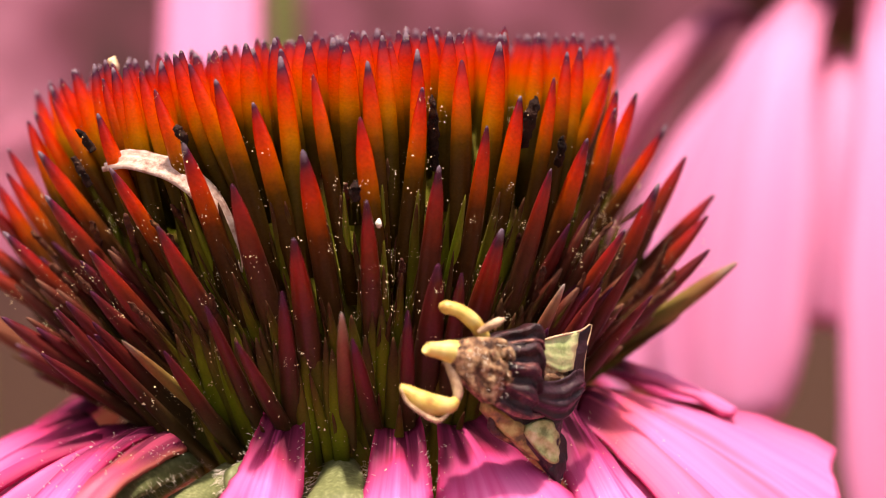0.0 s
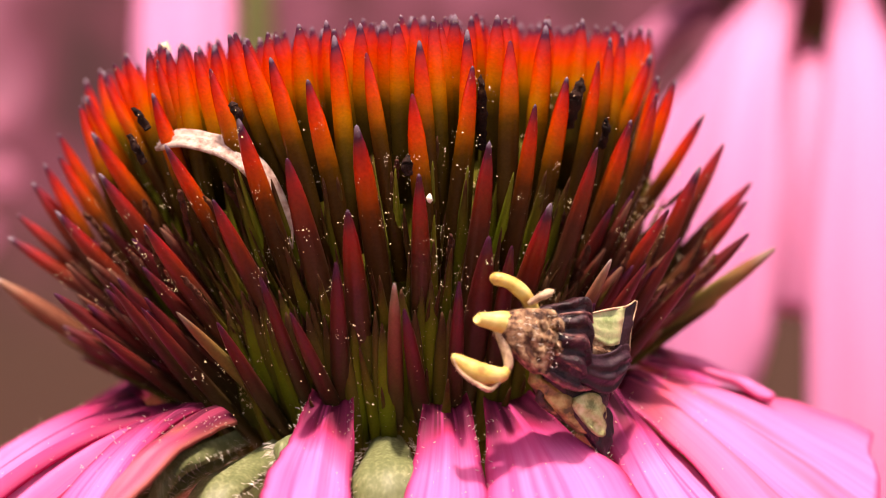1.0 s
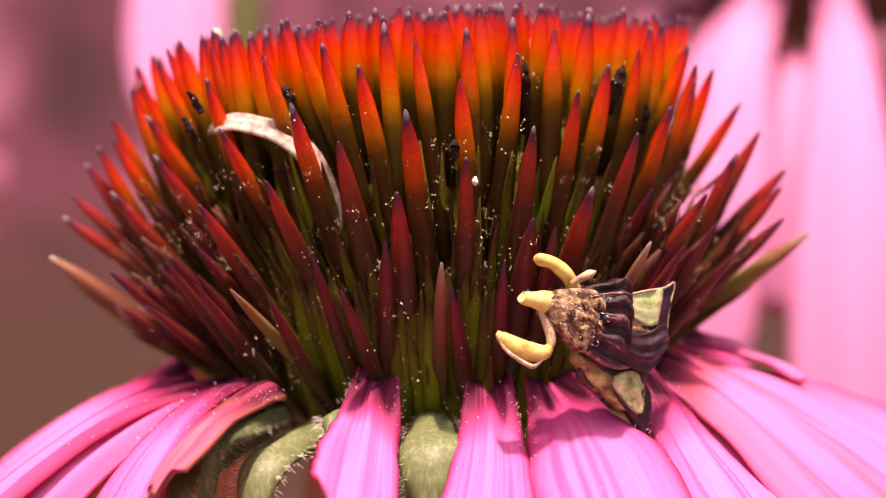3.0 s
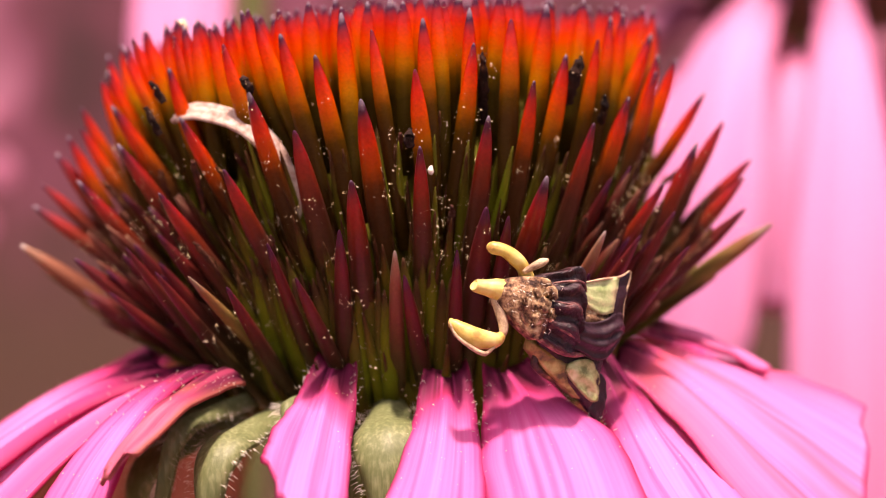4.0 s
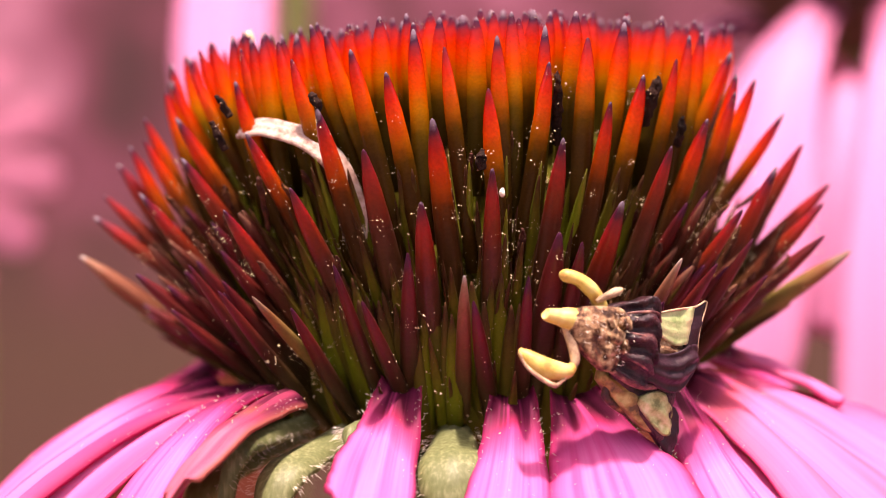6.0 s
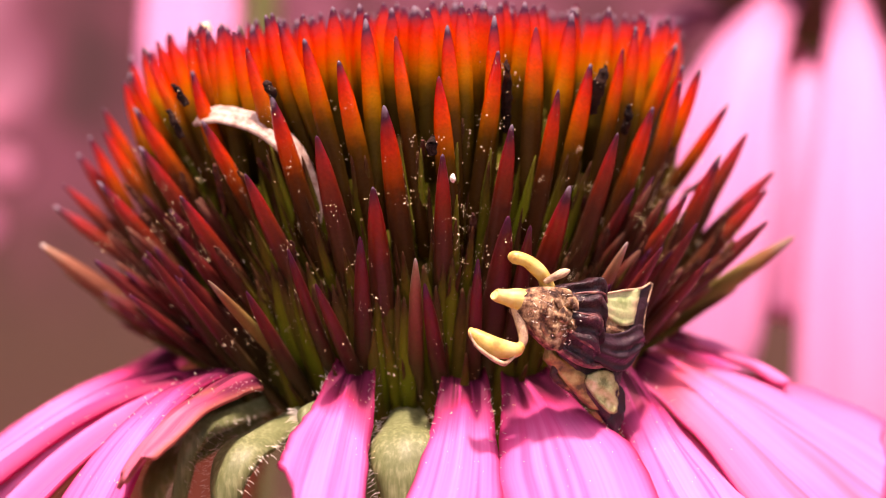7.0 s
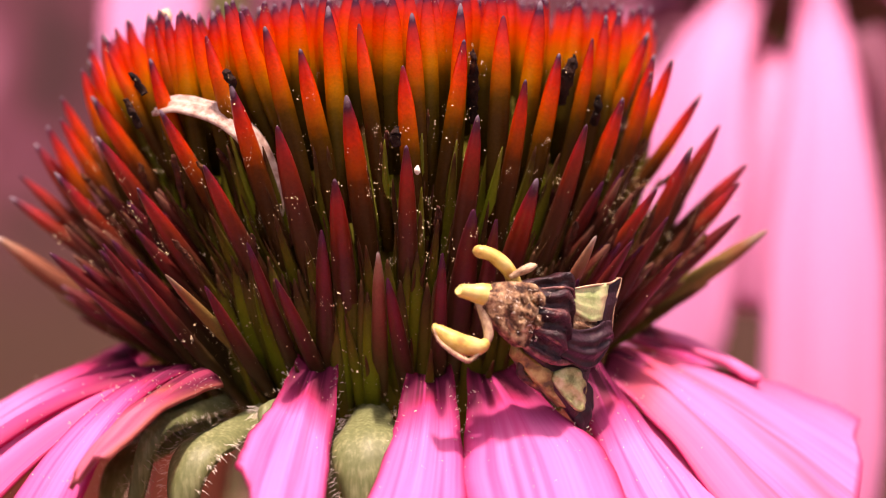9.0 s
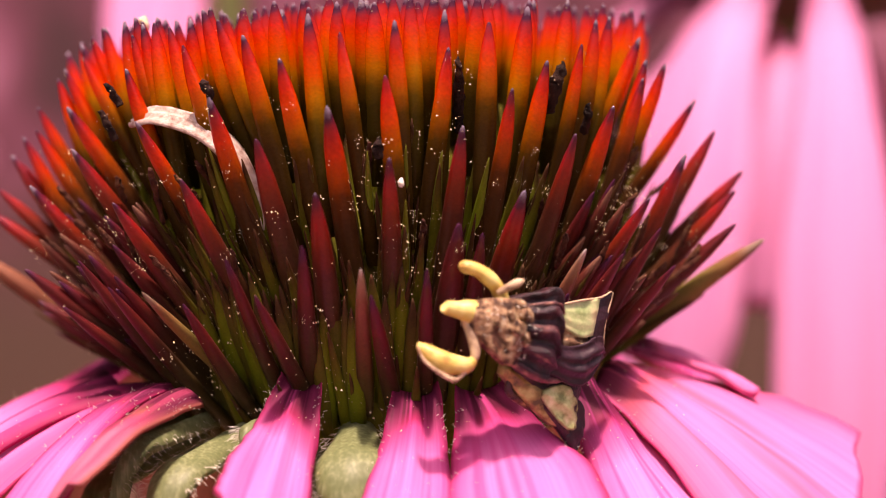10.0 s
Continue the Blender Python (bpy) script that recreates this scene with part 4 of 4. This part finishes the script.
    leg = limb("foreleg", [(0.262, -1.755, 0.288, 0.004), (0.268, -1.757, 0.272, 0.020), (0.308, -1.76, 0.240, 0.034), (0.365, -1.757, 0.214, 0.038), (0.425, -1.745, 0.208, 0.030), (0.452, -1.735, 0.226, 0.016)],
               BUG_YELLOW, "thick yellow grasping leg", 9)
    limb("shank", [(0.440, -1.735, 0.205, 0.010), (0.456, -1.73, 0.250, 0.018), (0.440, -1.72, 0.32, 0.021), (0.420, -1.70, 0.39, 0.024)], BUG_CREAM, "flat tan upper joint of the leg", 8, 0.7, leg)
    limb("claw", [(0.258, -1.775, 0.275, 0.003), (0.276, -1.785, 0.232, 0.006), (0.325, -1.79, 0.192, 0.008), (0.378, -1.785, 0.162, 0.009), (0.40, -1.775, 0.168, 0.007), (0.432, -1.76, 0.194, 0.004)], BUG_CREAM, "thin tan claw folded against the leg", 6, parent=leg)
    limb("foreleg", [(0.402, -1.68, 0.545, 0.010), (0.413, -1.69, 0.545, 0.024), (0.46, -1.69, 0.534, 0.024), (0.50, -1.685, 0.504, 0.028), (0.53, -1.67, 0.47, 0.026), (0.55, -1.65, 0.42, 0.03)],
         BUG_YELLOW, "thick yellow sickle-shaped grasping leg")
    limb("antenna", [(0.53, -1.69, 0.455, 0.010), (0.565, -1.70, 0.475, 0.014), (0.60, -1.70, 0.492, 0.016), (0.622, -1.69, 0.50, 0.006)], BUG_CREAM, "short clubbed tan antenna", 8)
    limb("antenna", [(0.50, -1.73, 0.34, 0.010), (0.52, -1.74, 0.30, 0.014), (0.545, -1.735, 0.255, 0.015), (0.555, -1.72, 0.235, 0.006)], BUG_TAN, "short clubbed tan antenna", 8)
    limb("hind_leg", [(0.62, -1.60, 0.18, 0.016), (0.58, -1.60, 0.10, 0.016), (0.66, -1.55, 0.03, 0.014), (0.74, -1.52, -0.02, 0.010)], BUG_TAN, "thin brown leg tucked under the body", 8)


def withered_petal():
    at = (-0.6, -1.45, 1.0)
    thing = rider("withered_petal", "curled dry whitish petal caught between the orange spines", "petal", (-0.612, -1.288, 0.999))
    bm = bmesh.new()
    line = spline([(-0.895, -1.19, 1.07), (-0.80, -1.26, 1.095), (-0.68, -1.32, 1.075), (-0.575, -1.35, 1.035), (-0.48, -1.365, 0.96), (-0.415, -1.365, 0.865), (-0.372, -1.35, 0.76), (-0.357, -1.33, 0.65)], 40)
    loops = []
    for k, p in enumerate(line):
        d = Vector([float(c) for c in line[min(k + 1, 39)] - line[max(k - 1, 0)]]).normalized()
        n = Vector((0.05, -0.76, 0.65))
        n = (n - d * n.dot(d)).normalized()
        w = d.cross(n)
        half = 0.052 * float(np.interp(k, [0, 4, 22, 32, 39], [0.6, 1, 1, 0.6, 0.2]))
        c = Vector([float(v) for v in p]) + Vector((0, 0.075, 0))
        loop = []
        for j in range(11):
            v = 2 * j / 10 - 1
            loop.append(c + w * v * half + n * (0.005 * math.cos(9 * v) + 0.004 * noise.noise(Vector((k * 0.12, v * 4, 1)))))
        for j in range(11):
            v = 1 - 2 * j / 10
            loop.append(c + w * v * half - n * (0.014 + 0.004 * math.cos(9 * v)))
        loops.append(loop)
    rings(bm, loops)
    bmesh.ops.recalc_face_normals(bm, faces=bm.faces)
    part("petal_strip", placed(bm, at, 1.030), WITHERED, thing)


def ragged(points, mat, name, label=""):
    """A shrivelled tube-shaped bit of a spent floret, in flower space."""
    bm = bmesh.new()
    tube(bm, points, 20, 12)
    amp = 0.55 * max(p[3] for p in points)
    for v in bm.verts:
        v.co += Vector([amp * noise.noise(v.co * 38 + Vector((k * 7.3, 0, 0))) + 0.4 * amp * noise.noise(v.co * 110 + Vector((k * 3.1, 2, 0))) for k in range(3)])
    bm.transform(LEAN.inverted())
    return part(name, bm, mat, flower, label)


def spent_florets():
    for pts in ([(0.40, -1.24, 1.34, 0.008), (0.405, -1.22, 1.28, 0.020), (0.405, -1.18, 1.18, 0.026), (0.41, -1.14, 1.06, 0.022)],
                [(0.82, -1.14, 1.34, 0.012), (0.80, -1.14, 1.29, 0.028), (0.78, -1.12, 1.22, 0.030), (0.765, -1.09, 1.14, 0.024)],
                [(0.92, -1.08, 1.18, 0.010), (0.925, -1.06, 1.13, 0.022), (0.915, -1.02, 1.07, 0.022)],
                [(-0.985, -1.14, 1.23, 0.010), (-0.955, -1.13, 1.19, 0.020), (-0.93, -1.12, 1.14, 0.018)],
                [(-1.00, -1.16, 1.12, 0.010), (-0.975, -1.15, 1.07, 0.020), (-0.945, -1.13, 1.01, 0.018)],
                [(-0.575, -1.30, 1.235, 0.012), (-0.555, -1.31, 1.205, 0.024), (-0.54, -1.30, 1.16, 0.020)],
                [(0.11, -1.42, 1.02, 0.012), (0.105, -1.43, 0.99, 0.024), (0.11, -1.42, 0.95, 0.02)]):
        pts = [(px, py + 0.06, pz - 0.02, pr * 0.8) for px, py, pz, pr in pts]
        ragged(pts, BLACK, "spent_floret", "blackened shrivelled floret")
        CLOTTED.append(LEAN.inverted() @ Vector(pts[1][:3]))
    ragged([(-0.925, -0.72, 1.515, 0.006), (-0.925, -0.72, 1.50, 0.020), (-0.915, -0.72, 1.475, 0.018), (-0.91, -0.72, 1.40, 0.008)], POLLEN, "anther", "bright yellow anther on the brim")
    ragged([(0.196, -1.30, 0.853, 0.004), (0.194, -1.30, 0.843, 0.011), (0.194, -1.30, 0.830, 0.011), (0.196, -1.30, 0.818, 0.004)], HAIR, "egg", "tiny white oval speck")
    local = random.Random(11)
    for k in range(40):
        left = k % 2 == 0
        az = local.uniform(-62, -30) if left else local.uniform(34, 66)
        if k % 7 == 0:
            az = local.uniform(-25, 25)
        h = local.uniform(0.35, 0.95)
        r = float(np.interp(h, TIP_H, TIP_R)) - front(az, h) - local.uniform(0.20, 0.34)
        a = around(az, r, h)
        d = (around(az, 1, 0) * 0.6 + Vector((local.uniform(-0.3, 0.3), 0, 0.7))).normalized() * local.uniform(0.06, 0.14)
        CLOTTED.append(a + d)
        ragged([(*(a + d), 0.006), (*(a + d * 0.6), local.uniform(0.010, 0.016)), (*a, 0.012), (*(a - d), 0.008)], BROWN, "spent_floret")


def pollen():
    """Loose grains and little clots, mostly deep between the spines; tip specks imitate glints."""
    local = random.Random(21)
    bm = bmesh.new()
    ico = [Vector(v) for v in ((0, 0, 1), (0.94, 0, -0.33), (-0.47, 0.82, -0.33), (-0.47, -0.82, -0.33))]
    near = [q for q in SPOTS if abs(q[3]) < 72]

    def grain(c, r):
        made = [bm.verts.new(c + v * r * local.uniform(0.6, 1.6)) for v in ico]
        for f in ((0, 1, 2), (0, 2, 3), (0, 3, 1), (1, 3, 2)):
            bm.faces.new([made[k] for k in f])

    def on_spine(top):
        base, turn, length, az, h = local.choice(near)
        s = local.uniform(0.38, 1.0) * top
        q = local.uniform(-1.5, 1.5)
        return base + turn @ Vector((0.045 * math.sin(q), -0.043 * math.cos(q), s * length)), h

    for _ in range(4600):
        c, h = on_spine(0.92)
        if h < 1.2 or local.random() < 0.08:
            grain(c, local.choice((0.0014, 0.0018, 0.0022, 0.003)))
    for _ in range(430):
        c, h = on_spine(0.74)
        spread = local.uniform(0.012, 0.04)
        for _ in range(local.randint(3, 18)):
            grain(c + Vector([local.gauss(0, spread) for _ in range(3)]), local.choice((0.0013, 0.0018, 0.0026, 0.0045)))
    for base, turn, length, az, h in near:  # specks added at the points stand in for white glints
        if h < 0.85 or local.random() < 0.35:
            continue
        for _ in range(local.randint(2, 5)):
            a = local.uniform(0.945, 1.0)
            q = local.uniform(-1.4, 1.4)
            w = 0.036 * float(np.interp(a, [0.94, 0.98, 1.0], [0.49, 0.28, 0.03]))
            grain(base + turn @ Vector((w * math.sin(q), -w * math.cos(q), a * length)), local.choice((0.0011, 0.0014, 0.0019)))
    lit = [q for q in SPOTS if -25 < q[3] < 68 and 0.55 < q[4] < 1.35]
    for _ in range(280):  # small crumbs caught on the outer side of the flank's spines
        base, turn, length, az, h = local.choice(lit)
        c = base + turn @ Vector((local.uniform(-0.03, 0.03), -0.045, local.uniform(0.55, 0.97) * length))
        for _ in range(local.randint(3, 11)):
            grain(c + Vector([local.gauss(0, 0.013) for _ in range(3)]), local.choice((0.0014, 0.0018, 0.0024, 0.0036)))
    for c in CLOTTED:  # the spent florets are caked with it
        wide = local.uniform(0.6, 1.5)
        for _ in range(local.randint(6, 22)):
            grain(c + Vector((wide * local.gauss(0, 0.02), -0.01 + local.gauss(0, 0.014), wide * local.gauss(0, 0.026))), local.choice((0.0012, 0.0016, 0.0022, 0.003)))
    for _ in range(420):
        c = local.choice(DUSTED)
        grain(c + Vector((local.uniform(-0.03, 0.03), local.uniform(-0.01, 0), local.uniform(0, 0.006))), local.choice((0.0014, 0.002, 0.003)))
    tagged(part("pollen", bm, POLLEN, flower, "scattered pale yellow pollen grains, with specks as glints on the spine tips", smooth=False), kind="stuff")


ambush_bug()
withered_petal()
spent_florets()
pollen()


# ---------------------------------------------------------------- the far plants
def backdrop_material():
    m, n, l, p = material("far_garden")
    tc = n.new("ShaderNodeTexCoord")
    a = noise_node(n, l, tc.outputs["Object"], 24.0, 2, 0.5)
    r = ramp(n, [(0.32, (0.062, 0.022, 0.026)), (0.45, (0.125, 0.034, 0.052)), (0.56, (0.20, 0.055, 0.094)), (0.70, (0.40, 0.15, 0.23))])
    l.new(a.outputs["Fac"], r.inputs[0])
    sep = n.new("ShaderNodeSeparateXYZ")
    l.new(tc.outputs["Object"], sep.inputs[0])
    low = n.new("ShaderNodeMapRange")
    low.inputs[1].default_value = -0.29
    low.inputs[2].default_value = 0.06
    l.new(sep.outputs["Z"], low.inputs[0])
    c = mixed(n, l, "MIX", low.outputs[0], (0.088, 0.045, 0.030), r.outputs[0])  # bare mulch at the plants' feet
    l.new(c, p.inputs["Base Color"])
    p.inputs["Roughness"].default_value = 0.9
    return m


def far_things():
    bm = bmesh.new()
    n = 40
    g = []
    for i in range(n + 1):
        a = radians(-80 + 160 * i / n)
        g.append([bm.verts.new((250 * math.sin(a), 250 * math.cos(a) - 10, z)) for z in (-63, -40, -10, 30, 80, 130, 190)])
    for i in range(n):
        for j in range(6):
            bm.faces.new((g[i][j], g[i + 1][j], g[i + 1][j + 1], g[i][j + 1]))
    tagged(part("backdrop", bm, backdrop_material(), None, "soft pinkish-brown distance of garden flowers"), kind="structure")
    bm = bmesh.new()
    n, ext = 40, 3000
    g = [[bm.verts.new(((i / n - 0.5) * ext, (j / n - 0.5) * ext, -62 + rng.uniform(-1, 1))) for j in range(n + 1)] for i in range(n + 1)]
    for i in range(n):
        for j in range(n):
            bm.faces.new((g[i][j], g[i + 1][j], g[i + 1][j + 1], g[i][j + 1]))
    tagged(part("ground", bm, SOIL, None, "brown bare garden soil"), kind="structure")


def far_flower(m, fan, width, length, mat, label, d0=2, d1=14, stem_to=None, upright=False):
    """A neighbouring coneflower: its cone, its petals by their azimuths, its stem."""
    far = tagged(new("coneflower"), label, "flower", "neighbouring coneflowers")
    far.matrix_basis = m
    bm = bmesh.new()
    prof = [(0.3, -0.5), (1.0, -0.3), (1.2, 0.0), (1.5, 0.2), (1.85, 0.5), (1.75, 0.9), (1.4, 1.5), (0.05, 1.7)] if upright else [(0.3, -0.3), (1.0, -0.2), (1.3, 0.1), (1.25, 0.6), (0.9, 1.0), (0.4, 1.2), (0.05, 1.25)]
    rings(bm, [[around(az, r * (1 + 0.06 * (k % 2)), h) for k, az in enumerate(range(0, 360, 10))] for r, h in prof])
    bmesh.ops.recalc_face_normals(bm, faces=bm.faces)
    part("cone", bm, SEED_BROWN, far, "dark brown cone")
    for az in fan:
        petal(az, width * rng.uniform(0.94, 1.06) * ({-43: 1.40, -16: 0.94, 13: 0.94}.get(az, 1) if upright else 1), length * rng.uniform(0.97, 1.03) * ({-68: 0.80, -43: 0.81, -30: 0.52, 178: 0.3, 150: 0.3, -150: 0.3}.get(az, 1) if upright else 1), d0, d1, r0=1.2 if upright else 1.1, h0=(-0.75 if az in (-30, -68) else -0.12) if upright else -0.05, cup=0.16 if upright else 0.06, mat=mat, nl=18, nw=10, parent=far, pointed=not upright, bend=0.30 if upright else 0.8, base=0.24)
    bm = bmesh.new()
    tube(bm, stem_to or [(0, 0, -0.2, 0.3), (0, 0, -3, 0.2), (0, -8, -8, 0.2), (0, -50, -9, 0.25)], 24, 10)
    part("stem", bm, STEM, far, "green stem")
    return far


far_things()
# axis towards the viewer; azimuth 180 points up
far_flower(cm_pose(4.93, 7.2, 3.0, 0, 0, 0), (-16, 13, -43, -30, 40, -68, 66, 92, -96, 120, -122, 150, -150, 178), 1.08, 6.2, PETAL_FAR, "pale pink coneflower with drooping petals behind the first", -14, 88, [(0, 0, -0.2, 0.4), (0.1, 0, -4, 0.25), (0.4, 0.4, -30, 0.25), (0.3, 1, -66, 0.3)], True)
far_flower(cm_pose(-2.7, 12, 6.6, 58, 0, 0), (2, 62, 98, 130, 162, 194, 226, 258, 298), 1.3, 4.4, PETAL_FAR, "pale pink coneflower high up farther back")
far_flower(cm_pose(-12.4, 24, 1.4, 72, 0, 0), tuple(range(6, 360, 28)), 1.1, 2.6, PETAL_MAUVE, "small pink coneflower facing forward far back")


def stalk():
    bm = bmesh.new()
    tube(bm, [(-2.45, 18, 16, 0.30), (-2.4, 18, 6, 0.32), (-2.5, 18, -20, 0.32), (-2.3, 18, -62, 0.36)], 20, 10)
    ob = tagged(new("plant_stalk"), "olive green upright stalk behind the flower", "stalk")
    part("stem", bm, STEM, ob)


stalk()


def motions():
    walk(flower, [(r[0], cm_pose(*r[1:])) for r in SWAY_ROWS])
    for ob, rest in RIDERS:
        walk(ob, [(r[0], cm_pose(*r[1:]) @ LEAN.inverted() @ rest) for r in SWAY_ROWS])


motions()
